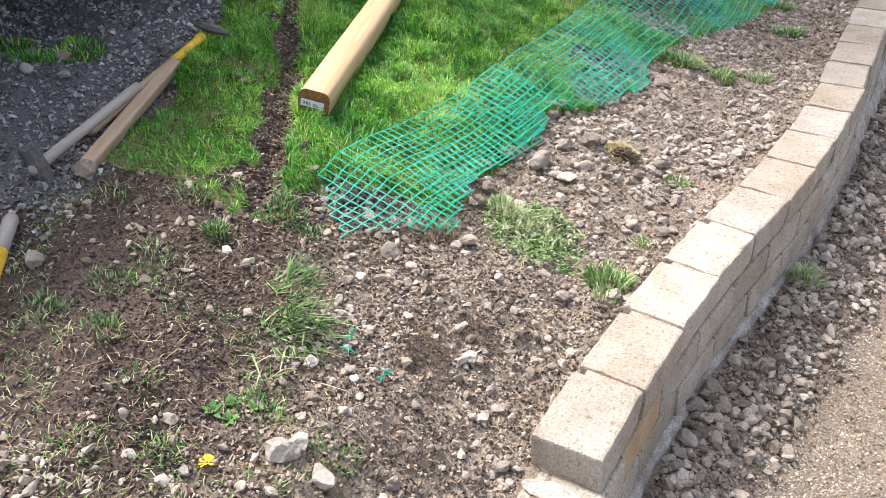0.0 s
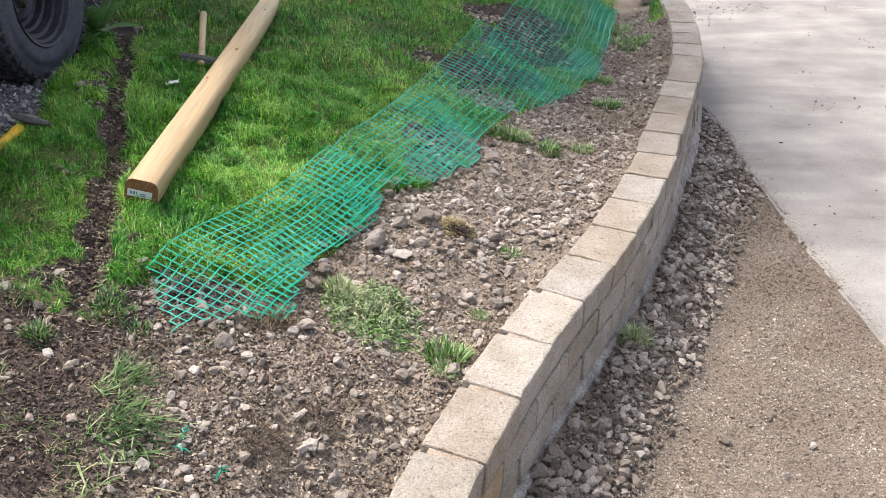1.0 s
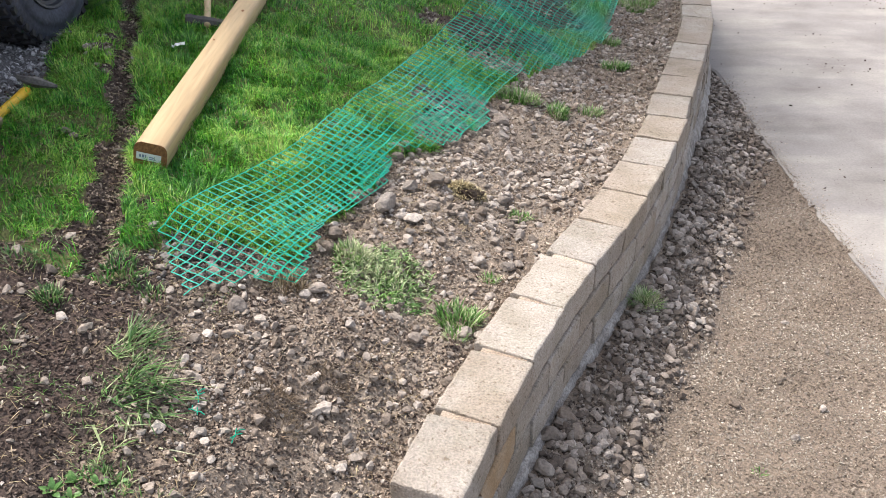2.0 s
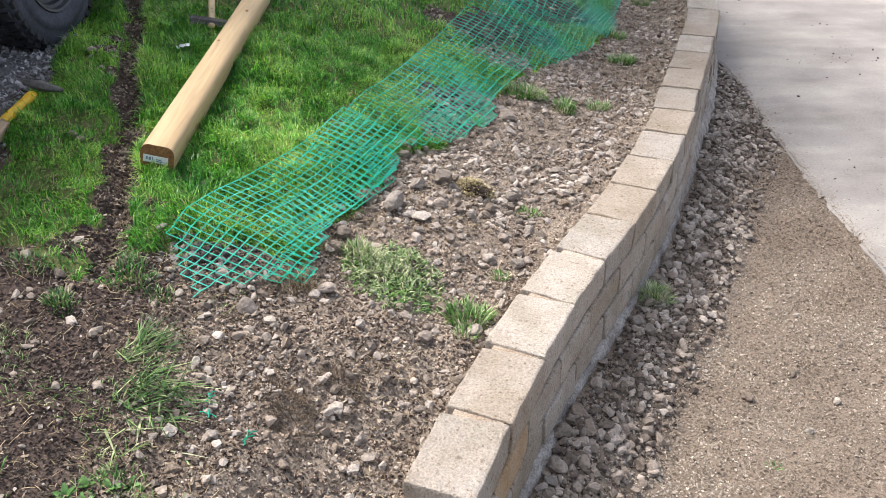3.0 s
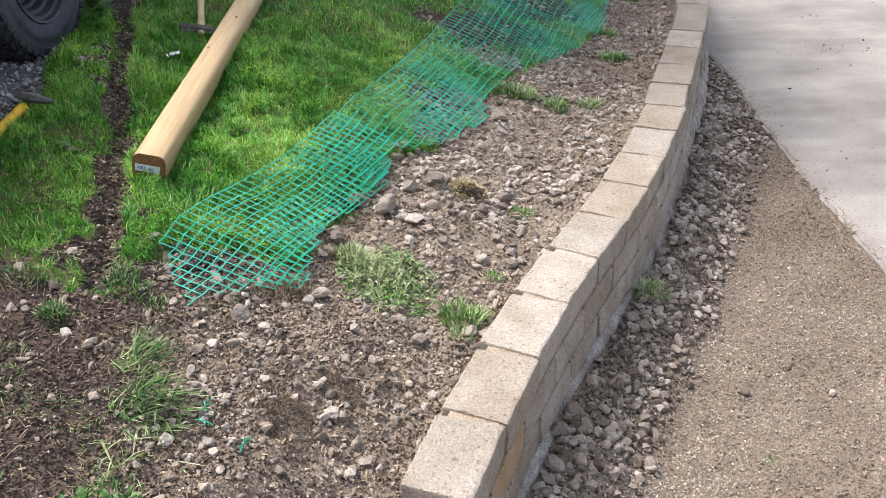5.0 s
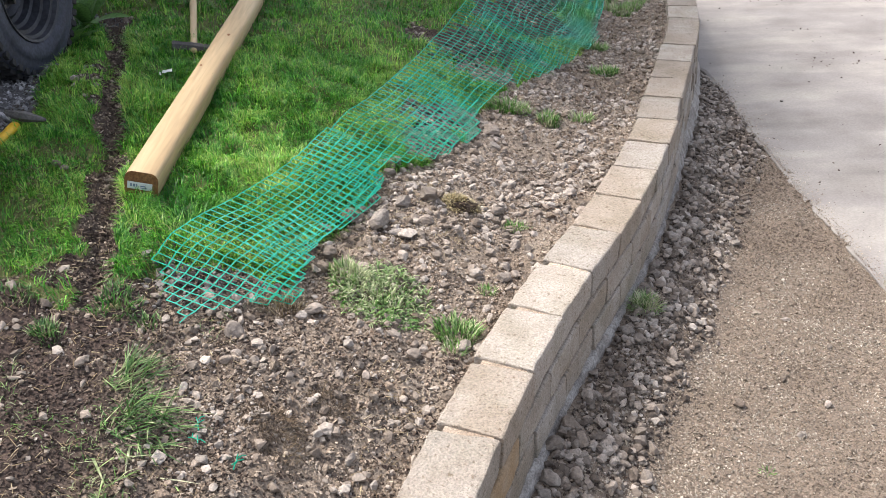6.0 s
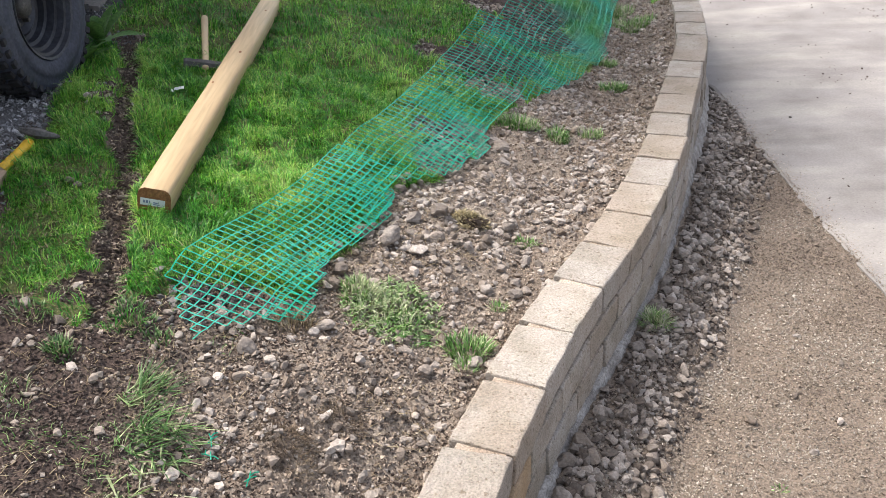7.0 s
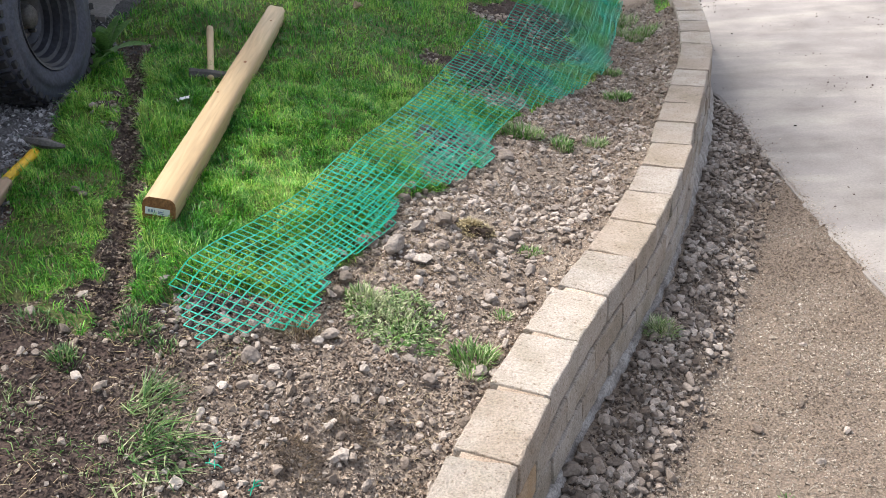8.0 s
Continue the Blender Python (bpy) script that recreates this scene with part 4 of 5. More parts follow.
v, f = blades(x, y, crumbled_z(x, y) + 0.008, rng.uniform(0.015, 0.06, n), rng.uniform(0.0012, 0.0026, n), rng.normal(1.5, 0.12, n), bend=0.1)
tagged(new("dry_straw", many("dry_straw", v, f, M_STRAW)), "dry straw and dead stems littering the soil", "straw", kind="stuff")


x, y = rng.uniform(-1.5, 0.1, 9000), rng.uniform(1.0, 2.35, 9000)
keep = (wall_side(x, y) > 0.45) & (cloud(x, y, 0.16, 43) > 0.62) & (x < -0.35 - 0.4 * cloud(x, y, 0.3, 44))
x, y = x[keep], y[keep]
n = len(x)
v, f = blades(x, y, crumbled_z(x, y), rng.uniform(0.012, 0.035, n), rng.uniform(0.0018, 0.0032, n), np.abs(rng.normal(0.9, 0.3, n)))
tagged(new("sprouts", many("sprouts", v, f, M_TUFT)), "thin green sprouts scattered over trodden soil", "sprouts", kind="stuff")


def broadleaf(cx, cy, size, count, label):
    plant = empty("broadleaf_weed", pose(cx, cy, float(crumbled_z(cx, cy))), label, "weed", "broad-leaved weeds")
    for k in range(count):
        bm = bmesh.new()
        rows = []
        for j in range(7):
            t = j / 6
            wide = size * 0.16 * math.sin(math.pi * min(1, t * 0.93 + 0.05)) + 0.002
            z = size * (0.75 * t - 0.45 * t * t)
            rows.append([bm.verts.new((size * t, -wide, z + 0.12 * wide)), bm.verts.new((size * t, 0, z - 0.15 * wide)), bm.verts.new((size * t, wide, z + 0.12 * wide))])
        for p, q in zip(rows, rows[1:]):
            bm.faces.new((p[0], p[1], q[1], q[0]))
            bm.faces.new((p[1], p[2], q[2], q[1]))
        leaf = part("leaf", bm, M_BROADLEAF, plant, smooth=True)
        leaf.matrix_basis = pose(0, 0, 0, rng.uniform(-10, 10), rng.uniform(-35, 15), k * 360 / count + rng.uniform(-20, 20))


broadleaf(-1.56, 4.36, 0.21, 9, "leafy dock weed growing beside the truck tyre")
broadleaf(-1.57, 4.16, 0.14, 8, "leafy dock weed growing beside the truck tyre")
for cx, cy, size, count in ((-0.83, 1.45, 0.032, 8), (-0.79, 1.44, 0.026, 7), (-0.80, 1.50, 0.030, 8), (-0.75, 1.49, 0.024, 7), (-0.72, 1.52, 0.026, 7)):
    broadleaf(cx, cy, size, count, "low broad-leaved weed on bare soil")

# ---- netting ----
# the free left edge of each fold: plan and height over the ground
FOLD_A = np.array([(-1.01, 2.02, 0.02), (-0.835, 2.405, 0.03), (-0.794, 2.538, 0.05), (-0.72, 2.717, 0.06), (-0.572, 3.027, 0.06), (-0.382, 3.455, 0.09)])
NET_END = np.array([(-0.690, 2.09), (-0.838, 2.42)])
FOLD_B = np.array([(-0.51, 3.10, 0.03), (-0.44, 3.30, 0.05), (-0.303, 3.757, 0.06), (-0.104, 4.251, 0.09), (-0.06, 4.36, 0.10)])
FOLD_C = np.array([(-0.15, 4.20, 0.05), (0.055, 4.726, 0.08), (0.20, 5.17, 0.14), (0.339, 5.606, 0.18)])
FOLD_D = np.array([(0.40, 5.60, 0.05), (0.449, 5.791, 0.08), (0.618, 6.229, 0.18), (0.783, 6.867, 0.22), (1.0, 7.7, 0.22)])
ALONG, ACROSS = 0.034, 0.0305


def net_panel(parent, edge, shift=0.0, slant=0.0, drop=0.0, wide=32, loose=1.0):
    """A fold of square-mesh netting hung from its left edge across to the soil, each strand a thin four-sided rod."""
    walked = np.concatenate([[0], np.cumsum(np.linalg.norm(np.diff(edge, axis=0), axis=1))])
    rows = np.arange(0, walked[-1], ALONG * loose)
    at = lambda s: np.array([np.interp(s, walked, edge[:, k]) for k in range(3)])
    pts = np.zeros((len(rows), wide, 3))
    for i, s in enumerate(rows):
        e, way = at(s), at(min(s + 0.3, walked[-1])) - at(max(s - 0.3, 0.0))
        q = math.hypot(way[0], way[1])
        ux, uy = way[0] / q, way[1] / q
        for j in range(wide):
            w = (j + 0.7 * (j > 0)) * ACROSS * loose + shift  # the selvage row is wider
            lag = slant * w + 0.006 * math.sin(9 * w + 3 * s)
            pts[i, j, 0] = e[0] + uy * w - ux * lag + 0.004 * math.sin(7 * s + 11 * w) + rng.normal(0, 0.0013)
            pts[i, j, 1] = e[1] - ux * w - uy * lag + 0.004 * math.sin(13 * s + 5 * w) + rng.normal(0, 0.0013)
            pts[i, j, 2] = (e[2] - drop - 0.02) * (1 - ease(0.0, 0.62, w)) + 0.024 + 0.010 * math.sin(4.1 * s + 2.5 * w + 40 * drop) + 0.003 * math.sin(13 * s - 6 * w)
    flat = pts.reshape(-1, 3)
    ok = (away(flat[:, 0], flat[:, 1], NET_RIGHT)[1] > -0.02).reshape(len(rows), wide) & (away(flat[:, 0], flat[:, 1], NET_END)[1] < 0).reshape(len(rows), wide)
    pts[:, :, 2] += ground_z(flat[:, 0], flat[:, 1]).reshape(len(rows), wide) + 0.014
    ends = [(pts[i, j], pts[i + 1, j]) for i in range(len(rows) - 1) for j in range(wide) if ok[i, j] and ok[i + 1, j]]
    ends += [(pts[i, j], pts[i, j + 1]) for i in range(len(rows)) for j in range(wide - 1) if ok[i, j] and ok[i, j + 1]]
    a, b = np.array([p for p, _ in ends]), np.array([q for _, q in ends])
    way = (b - a) / np.linalg.norm(b - a, axis=1, keepdims=True)
    u = np.cross(way, (0, 0, 1.0))
    u /= np.linalg.norm(u, axis=1, keepdims=True)
    w = np.cross(u, way) * 0.0018
    u *= 0.0025
    verts = np.stack([a - u, a + w, a + u, a - w, b - u, b + w, b + u, b - w], 1).reshape(-1, 3)
    k = np.arange(len(a))[:, None] * 8
    ob = new("net_panel", many("net_panel", verts, [k + np.array([[m, (m + 1) % 4, 4 + (m + 1) % 4, 4 + m]]) for m in range(4)], M_NET))
    ob.parent = parent
    return ob


net = empty("plastic_netting", pose(0, 0, 0), "green plastic garden netting laid in folds over grass", "netting")
net_panel(net, FOLD_A)
net_panel(net, FOLD_B, 0.0, 0.05, loose=1.12)
net_panel(net, FOLD_C, 0.0, -0.05, loose=1.3)
net_panel(net, FOLD_D, 0.0, -0.10, loose=1.45, wide=36)
# under-layers where the strip doubles back on itself
net_panel(net, FOLD_A[3:], 0.16, 0.25, 0.03)
net_panel(net, FOLD_B[2:], 0.20, 0.30, 0.03, loose=1.12)
net_panel(net, FOLD_C[2:], 0.10, 0.30, 0.06, loose=1.3)
net_panel(net, FOLD_A[1:], 0.30, -0.12, 0.045)
net_panel(net, FOLD_D[1:], 0.45, 0.35, 0.02, loose=1.45)
# torn shreds of the same netting
for x, y, turn in ((-0.607, 1.80, 30), (-0.591, 1.752, 80), (-0.505, 1.702, 10)):
    bm = bmesh.new()
    for k, (ax, ay, bx, by) in enumerate(((0, 0, 0.03, 0.012), (0.012, 0.004, 0.016, 0.034), (0.016, 0.02, 0.036, 0.026), (0.004, -0.018, 0.012, 0.005))):
        r = rod([(ax, ay, 0.004), ((ax + bx) / 2, (ay + by) / 2, 0.009), (bx, by, 0.005)], [0.0016] * 3, 5)
        me = bpy.data.meshes.new("shred")
        r.to_mesh(me)
        r.free()
        bm.from_mesh(me)
        bpy.data.meshes.remove(me)
    shred = part("net_shred", bm, M_NET)
    shred.matrix_basis = pose(x, y, float(crumbled_z(x, y)) + 0.008, 0, 0, turn)
    tagged(shred, "torn shred of green plastic netting on soil", "net shred", "torn net shreds")

# ---- timber ----
def lying(ax, ay, bx, by, up_a=0.0, up_b=None):
    """A pose whose y axis runs from a to b along the ground, at the height up_a over it."""
    a = Vector((ax, ay, float(ground_z(ax, ay)) + up_a))
    b = Vector((bx, by, float(ground_z(bx, by)) + (up_a if up_b is None else up_b)))
    y = (b - a).normalized()
    z = (Vector((0.24, 0, 1)) - y * y.dot(Vector((0.24, 0, 1)))).normalized()
    return Matrix.Translation(a) @ Matrix((y.cross(z), y, z)).transposed().to_4x4()


timber = empty("landscape_timber", lying(-1.030, 2.872, -0.945, 5.32, 0.0), "long yellow pine timber with rounded edges on the lawn", "timber")
bm = bmesh.new()
profile = [(0.002, 0.0), (0.0, 0.004), (0.0, 0.058), (0.003, 0.071), (0.010, 0.081), (0.022, 0.087), (0.087, 0.087), (0.099, 0.081), (0.106, 0.071), (0.109, 0.058), (0.109, 0.004), (0.107, 0.0)]
rings = []
for k in range(26):
    y = 2.44 * k / 25
    rings.append([bm.verts.new((0.0545 + (x - 0.0545) * (1.05 - 0.10 * k / 25) + 0.0012 * noise.noise((x * 20, y * 2, z * 20)) + 0.004 * math.sin(y * 1.3), y, z + 0.001 * noise.noise((x * 20, y * 3 + 9, z * 20)))) for x, z in profile])
for r, q in zip(rings, rings[1:]):
    for s in range(len(profile)):
        bm.faces.new((r[s], r[(s + 1) % len(profile)], q[(s + 1) % len(profile)], q[s]))
part("beam", bm, M_TIMBER, timber, smooth=True)
for y0, y1 in ((-0.0005, 0.004), (2.436, 2.4405)):
    bm = bmesh.new()
    a = [bm.verts.new((0.0545 + (x - 0.0545) * (1.045 if y0 < 1 else 0.945), y0, 0.043 + (z - 0.043) * 0.99)) for x, z in profile]
    b = [bm.verts.new((0.0545 + (x - 0.0545) * (1.03 if y0 < 1 else 0.955), y1, 0.043 + (z - 0.043) * 0.98)) for x, z in profile]
    bm.faces.new(a)
    bm.faces.new(b[::-1])
    for s in range(len(profile)):
        bm.faces.new((a[s], a[(s + 1) % len(profile)], b[(s + 1) % len(profile)], b[s]))
    part("end_grain", bm, M_END, timber, "brown stained end grain")
bm = block_bm(0.084, 0.0015, 0.027, 0.0004)
tag = part("paper_tag", bm, M_WHITE, timber, "white printed paper tag")
tag.matrix_basis = pose(0.008, -0.0023, 0.020, 0, 0, 0)
for x, w, z, h in ((0.010, 0.006, 0.009, 0.011), (0.019, 0.008, 0.009, 0.011), (0.030, 0.004, 0.009, 0.011), (0.044, 0.016, 0.012, 0.004), (0.044, 0.022, 0.006, 0.003)):
    bar = part("printed_bar", block_bm(w, 0.0006, h, 0.0001), M_INK, tag)
    bar.matrix_basis = pose(x, -0.0006, z)
for x, y, r in ((0.03, 1.02, 0.005), (0.066, 1.45, 0.007), (0.07, 2.15, 0.005)):
    bm = bmesh.new()
    bmesh.ops.create_circle(bm, cap_ends=True, segments=10, radius=r)
    for v in bm.verts:
        v.co.y *= 2.2
    knot = part("knot", bm, M_END, timber)
    knot.matrix_basis = pose(x, y, 0.0883)


# ---- tools ----
def sledgehammer(m, long, head_len, handle_mat, label, grip=None):
    """Lies along +y from its head, which is across it."""
    ham = empty("sledgehammer", m, label, "sledgehammer", "hammers on the ground")
    part("handle", rod([(0, -0.03, 0.0), (0, 0.05, 0.0), (0, long * 0.5, 0.0), (0, long * 0.9, 0.0), (0, long, 0.0)], [0.016, 0.017, 0.0165, 0.019, 0.017], 12, 0.8), handle_mat, ham, smooth=True)
    h, r = head_len / 2, 0.028
    head = part("head", rod([(-h, 0, 0), (-h + 0.008, 0, 0), (-h * 0.5, 0, 0), (0, 0, 0), (h * 0.5, 0, 0), (h - 0.008, 0, 0), (h, 0, 0)], [r * 0.8, r, r * 0.95, r * 1.02, r * 0.95, r, r * 0.8], 8), M_STEEL, ham, "worn dark steel head")
    if grip:
        part("grip", rod([(0, long * 0.72, 0), (0, long * 0.85, 0), (0, long + 0.004, 0)], [0.0185, 0.021, 0.019], 12, 0.8), grip, ham, smooth=True)
    return ham


sledgehammer(lying(-1.045, 4.215, -1.185, 4.95, 0.030, 0.022), 0.70, 0.20, M_HANDLE, "short sledgehammer with pale wooden handle on the lawn")
sledgehammer(lying(-1.575, 2.135, -1.530, 2.72, 0.055, 0.045) @ pose(0, 0, 0, 0, 58, 0), 0.58, 0.13, M_GREYWOOD, "old sledgehammer with weathered grey handle and dark head")
tool = empty("tool_handle", lying(-1.545, 1.92, -1.44, 1.62, 0.022), "grey tool handle with a yellow painted band", "tool handle")
part("shaft", rod([(0, 0, 0), (0, 0.02, 0), (0, 0.16, 0)], [0.018, 0.021, 0.019], 12), M_GREYWOOD, tool, smooth=True)
part("yellow_band", rod([(0, 0.158, 0), (0, 0.30, 0), (0, 0.7, 0)], [0.0195, 0.0195, 0.019], 12), M_YELLOW, tool, "yellow painted shaft", smooth=True)
stake = empty("wooden_stake", lying(-1.51, 2.225, -1.535, 2.95, 0.0), "weathered brown wooden stake leaning on a pick handle", "stake")
part("bar", block_bm(0.046, 0.75, 0.042, 0.009, 0.0015, 5, 4), M_STAKE, stake)
pick = empty("pickaxe", lying(-1.49, 3.265, -1.56, 2.40, 0.028), "pickaxe with yellow-ended wooden handle lying on gravel", "pickaxe")
part("handle", rod([(0, 0.28, 0), (0, 0.55, 0), (0, 0.86, 0)], [0.017, 0.018, 0.022], 12, 0.8), M_STAKE, pick, smooth=True)
part("yellow_end", rod([(0, 0.045, 0.002), (0, 0.06, 0.002), (0, 0.12, 0), (0, 0.285, 0)], [0.016, 0.0205, 0.0185, 0.0175], 12, 0.85), M_YELLOW, pick, "yellow painted handle end", smooth=True)
arc = [(0.085 * math.sin(a) - 0.02, -0.005 + 0.05 * (1 - math.cos(a)) * -1 + 0.03, 0.012 + 0.02 * math.cos(a)) for a in np.linspace(-1.0, 1.0, 11)]
part("pick_head", rod(arc, [0.006, 0.010, 0.013, 0.016, 0.019, 0.021, 0.019, 0.016, 0.013, 0.011, 0.012], 6), M_STEEL, pick, "curved dark steel pick head")

# ---- scraps ----
for x, y, w, h, turn in ((-1.107, 3.90, 0.06, 0.030, 8),):
    bm = bmesh.new()
    bmesh.ops.create_grid(bm, x_segments=6, y_segments=4, size=0.5)
    for v in bm.verts:
        v.co = Vector((v.co.x * w, v.co.y * h, 0.012 * noise.noise(v.co * 4 + Vector((x, y, 0)))))
    bmesh.ops.solidify(bm, geom=bm.faces[:], thickness=0.0008)
    scrap = part("paper_scrap", bm, M_WHITE)
    scrap.matrix_basis = pose(x, y, float(crumbled_z(x, y)) + 0.024, 4, -8, turn)
    tagged(scrap, "crumpled white paper scrap on the grass", "paper")
bm = bmesh.new()
bmesh.ops.create_grid(bm, x_segments=8, y_segments=6, size=0.5)
for v in bm.verts:
    v.co = Vector((v.co.x * 0.09, v.co.y * 0.06 * math.cos(2.4 * v.co.x), 0.022 * noise.noise(v.co * 3) + 0.05 * v.co.y * v.co.y))
bmesh.ops.solidify(bm, geom=bm.faces[:], thickness=0.0008)
leaf = part("dry_leaf", bm, M_STRAW)
leaf.matrix_basis = pose(-0.449, 5.858, float(crumbled_z(-0.449, 5.858)) + 0.045, 15, -10, 60)
tagged(leaf, "curled dry brown leaf lying on the grass", "leaf")
flower = empty("dandelion", pose(-0.784, 1.292, float(crumbled_z(-0.784, 1.292)) + 0.014), "fallen yellow dandelion flower on bare soil", "flower")
for k in range(22):
    bm = bmesh.new()
    bm.faces.new([bm.verts.new(p) for p in ((0.003, -0.0016, 0), (0.016, -0.0025, 0.003), (0.019, 0, 0.0035), (0.016, 0.0025, 0.003), (0.003, 0.0016, 0))])
    petal = part("petal", bm, M_PETAL, flower)
    petal.matrix_basis = pose(0, 0, 0.0, 0, rng.uniform(-45, 5), k * 41)
cap = empty("concrete_block", pose(1.80, 7.62, float(ground_z(1.85, 7.62)), 0, 0, 12), "small grey concrete block standing in grass", "block")
part("body", block_bm(0.24, 0.14, 0.10, 0.012, 0.003, 8, 2), M_FOOT, cap)

# ---- parked truck, of which a wheel shows ----
TYRE_R, TYRE_W = 0.375, 0.235
truck = empty("pickup_truck", pose(-1.585, 3.87, float(ground_z(-1.562, 3.87)) - 0.03, 0, 0, -8), "dark parked pickup truck, only a wheel in view", "truck")
wheel = empty("wheel", pose(0, 0, TYRE_R), "", "")
wheel.parent = truck


def turned(profile, steps, keep=lambda a, k: 1.0):
    """A solid of revolution round x from (x, radius) pairs."""
    bm, rings = bmesh.new(), []
    for s in range(steps):
        a = 2 * math.pi * s / steps
        rings.append([bm.verts.new((x, r * math.cos(a), r * math.sin(a))) for x, r in profile])
    for s in range(steps):
        p, q = rings[s], rings[(s + 1) % steps]
        for k in range(len(profile) - 1):
            bm.faces.new((p[k], p[k + 1], q[k + 1], q[k]))
    return bm


R, W = TYRE_R, TYRE_W
part("tyre", turned([(-0.03, 0.215), (0.0, 0.222), (0.006, 0.235), (0.012, 0.27), (0.012, 0.295), (0.009, 0.297), (0.010, 0.315), (0.004, 0.345), (-0.012, 0.362), (-0.03, R - 0.008), (-W / 2, R - 0.005), (-W + 0.03, R - 0.008),
                         (-W + 0.012, 0.362), (-W - 0.012, 0.30), (-W, 0.222), (-W + 0.03, 0.215)], 72), M_SIDEWALL, wheel, "black rubber tyre", smooth=True)
# lugs wear the rubber tone that has the tread's shade painted in
lug_meshes = []
for k, (x, w, skew) in enumerate(((-0.036, 0.048, 10), (-0.092, 0.046, -12), (-0.146, 0.046, 12), (-0.203, 0.048, -10))):
    bm = block_bm(w, 0.030, 0.018, 0.003)
    bm.transform(pose(x - w / 2, -0.012, R - 0.010) @ pose(w / 2, 0.012, 0, 0, 0, skew) @ pose(-w / 2, -0.012, 0))
    me = bpy.data.meshes.new("tread_lug")
    bm.to_mesh(me)
    bm.free()
    me.materials.append(M_SHADED_TREAD)
    lug_meshes.append(me)
for row, me in enumerate(lug_meshes):
    for s in range(44):
        lug = new("tread_lug", me)
        lug.parent = wheel
        lug.matrix_basis = pose(0, 0, 0, 360 * (s + 0.5 * (row % 2)) / 44)
shoulder = block_bm(0.016, 0.028, 0.040, 0.003)
shoulder.transform(pose(-0.012, -0.011, R - 0.046, 0, 14, 0))
me = bpy.data.meshes.new("shoulder_lug")
shoulder.to_mesh(me)
shoulder.free()
me.materials.append(M_SHADED_TREAD)
for s in range(44):
    lug = new("shoulder_lug", me)
    lug.parent = wheel
    lug.matrix_basis = pose(0, 0, 0, 360 * (s + 0.25) / 44)
part("rim", turned([(-0.16, 0.20), (-0.03, 0.205), (0.0, 0.225), (0.008, 0.222), (0.004, 0.212), (-0.014, 0.207), (-0.018, 0.194), (-0.045, 0.188), (-0.049, 0.172), (-0.08, 0.166), (-0.085, 0.152), (-0.11, 0.147), (-0.115, 0.13),
                        (-0.105, 0.115), (-0.125, 0.09), (-0.13, 0.06), (-0.13, 0.001)], 96), M_RIM, wheel, "blue-grey painted steel rim")
part("hub", turned([(-0.13, 0.052), (-0.085, 0.05), (-0.075, 0.042), (-0.07, 0.001)], 24), M_STEEL, wheel, "dark steel hub cap", smooth=True)
for k in range(6):
    a = 2 * math.pi * k / 6
    nut = part("lug_nut", rod([(-0.13, 0, 0), (-0.10, 0, 0)], [0.011, 0.009], 6), M_STEEL, wheel)
    nut.matrix_basis = pose(0, 0.078 * math.cos(a), 0.078 * math.sin(a))
# body side over the wheel, with an arch, and the dark underside
# the body is out of view, its height set by the shade it casts
bm = bmesh.new()
arch = [(-2.3, 0.50), (-0.50, 0.50)] + [(-0.47 * math.cos(a), 0.42 + 0.47 * math.sin(a)) for a in np.linspace(0.18, math.pi - 0.18, 13)] + [(0.50, 0.50), (1.6, 0.50), (1.6, 1.22), (1.55, 1.25), (-2.25, 1.25), (-2.3, 1.22)]
front_v = [bm.verts.new((-0.10 - 0.05 * abs(z - 0.75), y, z)) for y, z in arch]
back_v = [bm.verts.new((-0.20, y, z)) for y, z in arch]
bm.faces.new(front_v)
bm.faces.new(back_v[::-1])
for k in range(len(arch)):
    j = (k + 1) % len(arch)
    bm.faces.new((front_v[k], front_v[j], back_v[j], back_v[k]))
part("side_panel", bm, M_BODY, truck, "dark painted body side with wheel arch")
bed_box = part("bed", block_bm(1.6, 3.8, 0.62, 0.03), M_BODY, truck)
bed_box.matrix_basis = pose(-1.81, -2.26, 0.57)
# unseen cab, added to throw shade on the soil at left
bm = block_bm(1.42, 1.75, 0.55, 0.10)
for v in bm.verts:  # sides and ends lean in towards the roof
    v.co.x += 0.14 * (0.5 - v.co.x / 1.42) * v.co.z
    v.co.y += 0.5 * (0.5 - v.co.y / 1.75) * v.co.z
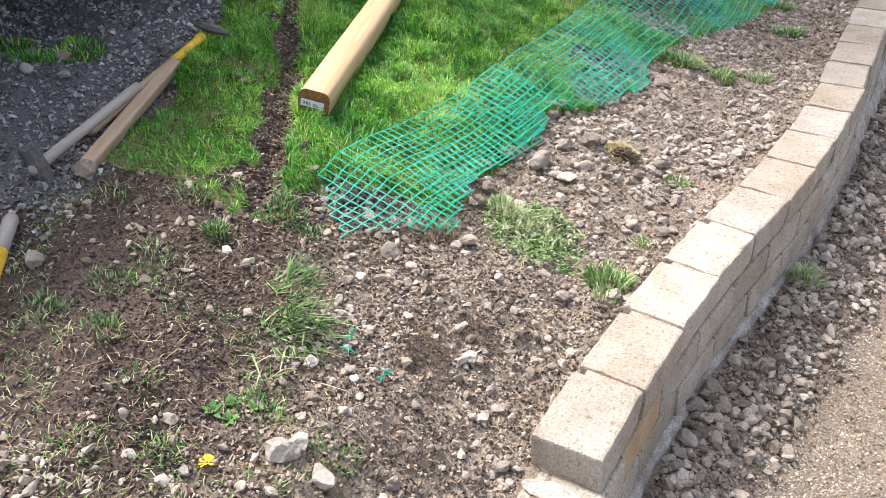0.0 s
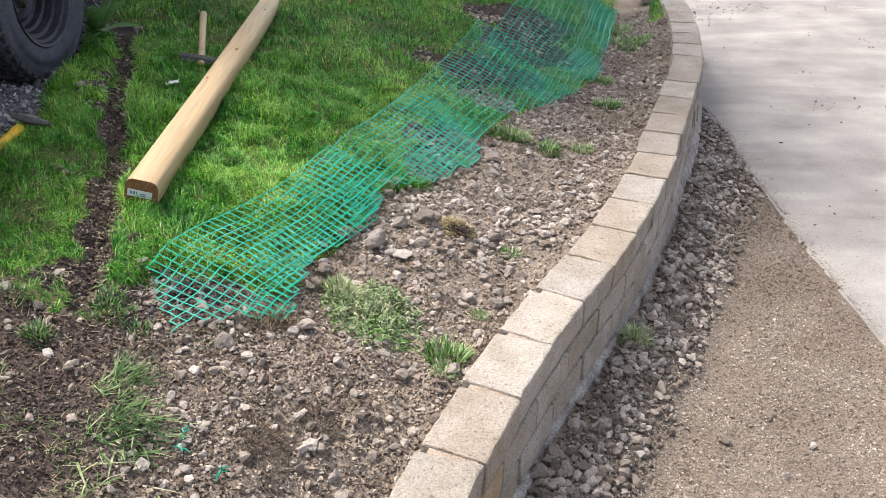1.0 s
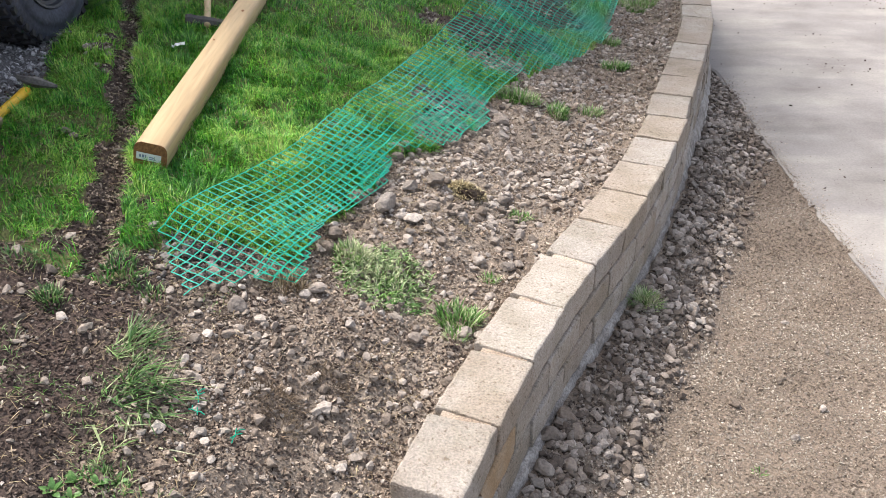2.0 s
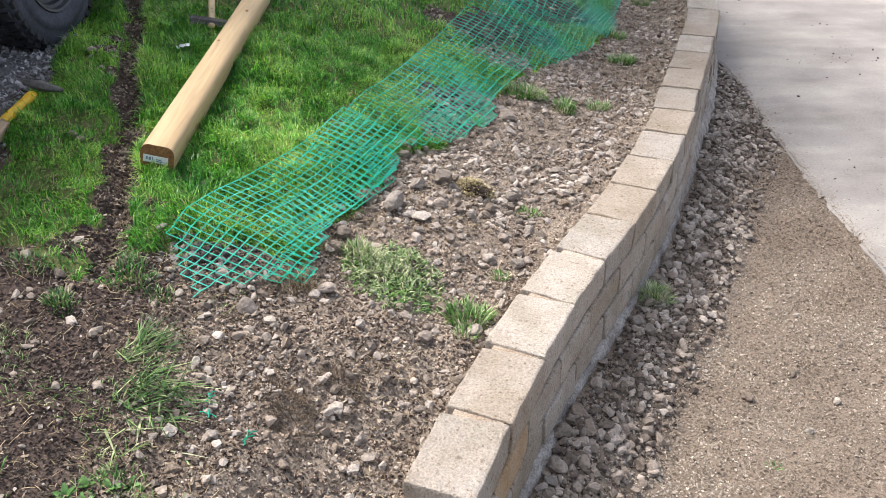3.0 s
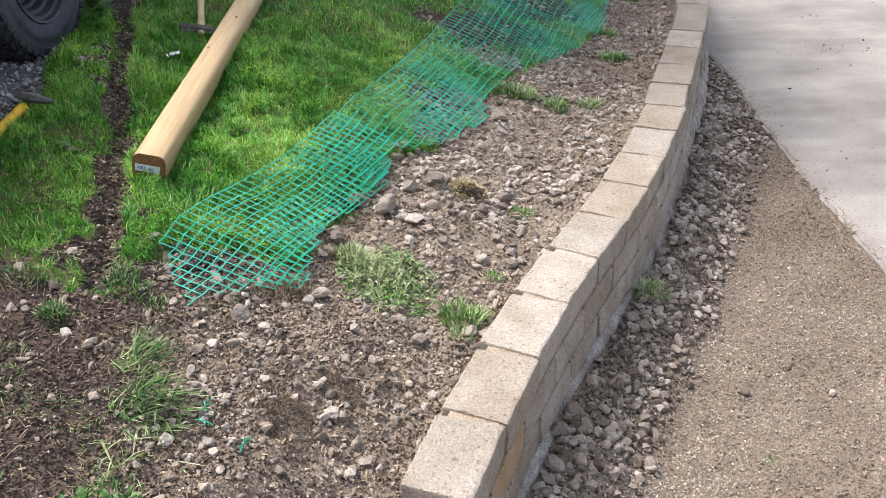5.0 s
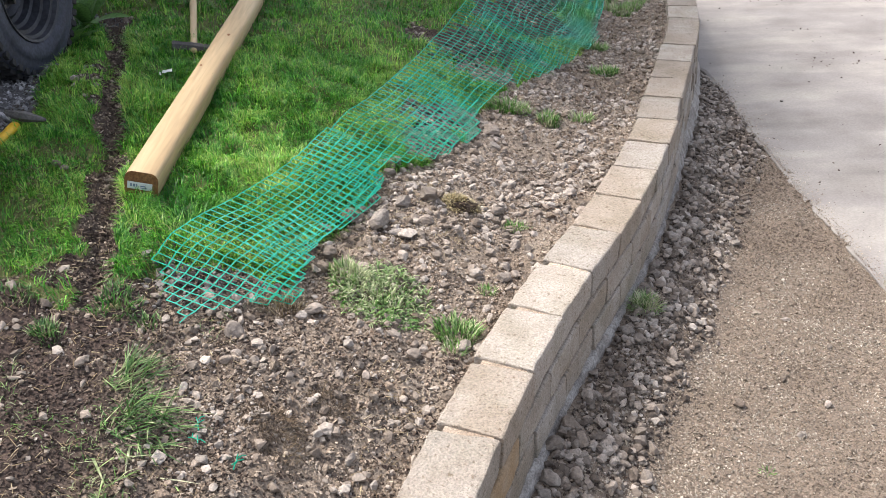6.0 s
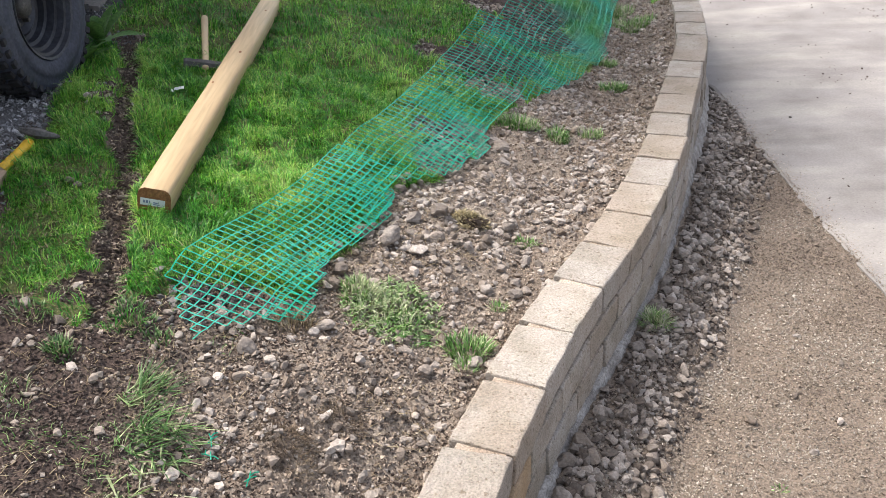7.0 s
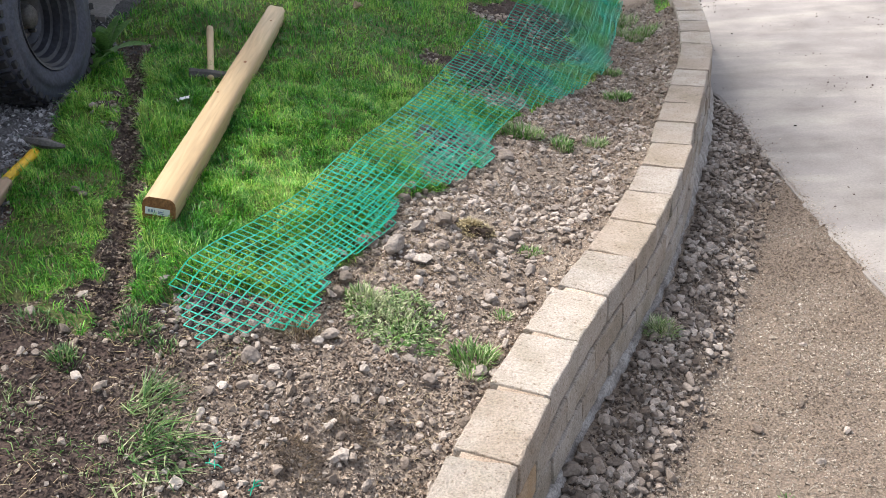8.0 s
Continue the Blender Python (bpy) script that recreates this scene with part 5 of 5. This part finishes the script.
shade_cab = part("shade_cab", bm, M_BODY, truck, "unseen dark cab, added to shade the soil at left")
shade_cab.matrix_basis = pose(-1.66, -2.25, 1.17)
axle = part("axle", rod([(-1.7, 0, 0), (-0.9, 0, 0), (-0.24, 0, 0)], [0.05, 0.09, 0.05], 12), M_BODY, truck, smooth=True)
axle.matrix_basis = pose(0, 0, TYRE_R)
# black sheet added behind the wheel, stands for underside and the shade there
under_shade = part("under_shade", block_bm(1.45, 0.03, 0.62, 0.01), M_BODY, truck, "black sheet added for the truck's dark underside and shade")
under_shade.matrix_basis = pose(-1.74, 0.30, 0.06)
liner = part("inner_arch", block_bm(0.05, 1.0, 0.72, 0.01), M_BODY, truck)
liner.matrix_basis = pose(-0.45, -0.5, 0.2)

# ---- two trees out of sight, added to shade the upper lawn ----
def tree(x, y, high, spread, label):
    z = float(ground_z(x, y))
    t = empty("tree", pose(x, y, z), label, "tree")
    part("trunk", rod([(0, 0, -0.1), (0.03, 0, high * 0.3), (0.1, 0.05, high * 0.55), (0.12, 0.1, high * 0.9)], [0.16, 0.13, 0.09, 0.03], 10), M_BARK, t, smooth=True)
    centres = []
    for k in range(11):
        a, up_by = k * 2.4, high * (0.5 + 0.42 * (k / 10))
        out = spread * (1.05 - 0.75 * abs(k / 10 - 0.35))
        tip = (out * math.cos(a), out * math.sin(a), up_by + 0.35)
        part("limb", rod([(0.08, 0.04, up_by - 0.5), (tip[0] * 0.5, tip[1] * 0.5, up_by), tip], [0.05, 0.035, 0.012], 7), M_BARK, t, smooth=True)
        centres += [tip, (tip[0] * 0.6, tip[1] * 0.6, up_by + 0.1)]
    c = np.array(centres)[rng.integers(0, len(centres), 11000)] + rng.normal(0, 0.42, (11000, 3))
    v, f = blades(c[:, 0], c[:, 1], c[:, 2], rng.uniform(0.07, 0.13, 11000), rng.uniform(0.04, 0.065, 11000), rng.uniform(0.2, 2.4, 11000), bend=0.3)
    crown = new("crown", many("crown", v, f, M_CROWN))
    crown.parent = t
    return t


# neither tree is known to stand here, placed by where shade should fall
tree(-2.3, 8.6, 6.0, 1.9, "unseen leafy tree added to shade the upper lawn")
tree(-2.75, 7.6, 6.2, 2.1, "second unseen leafy tree added to shade the lawn")
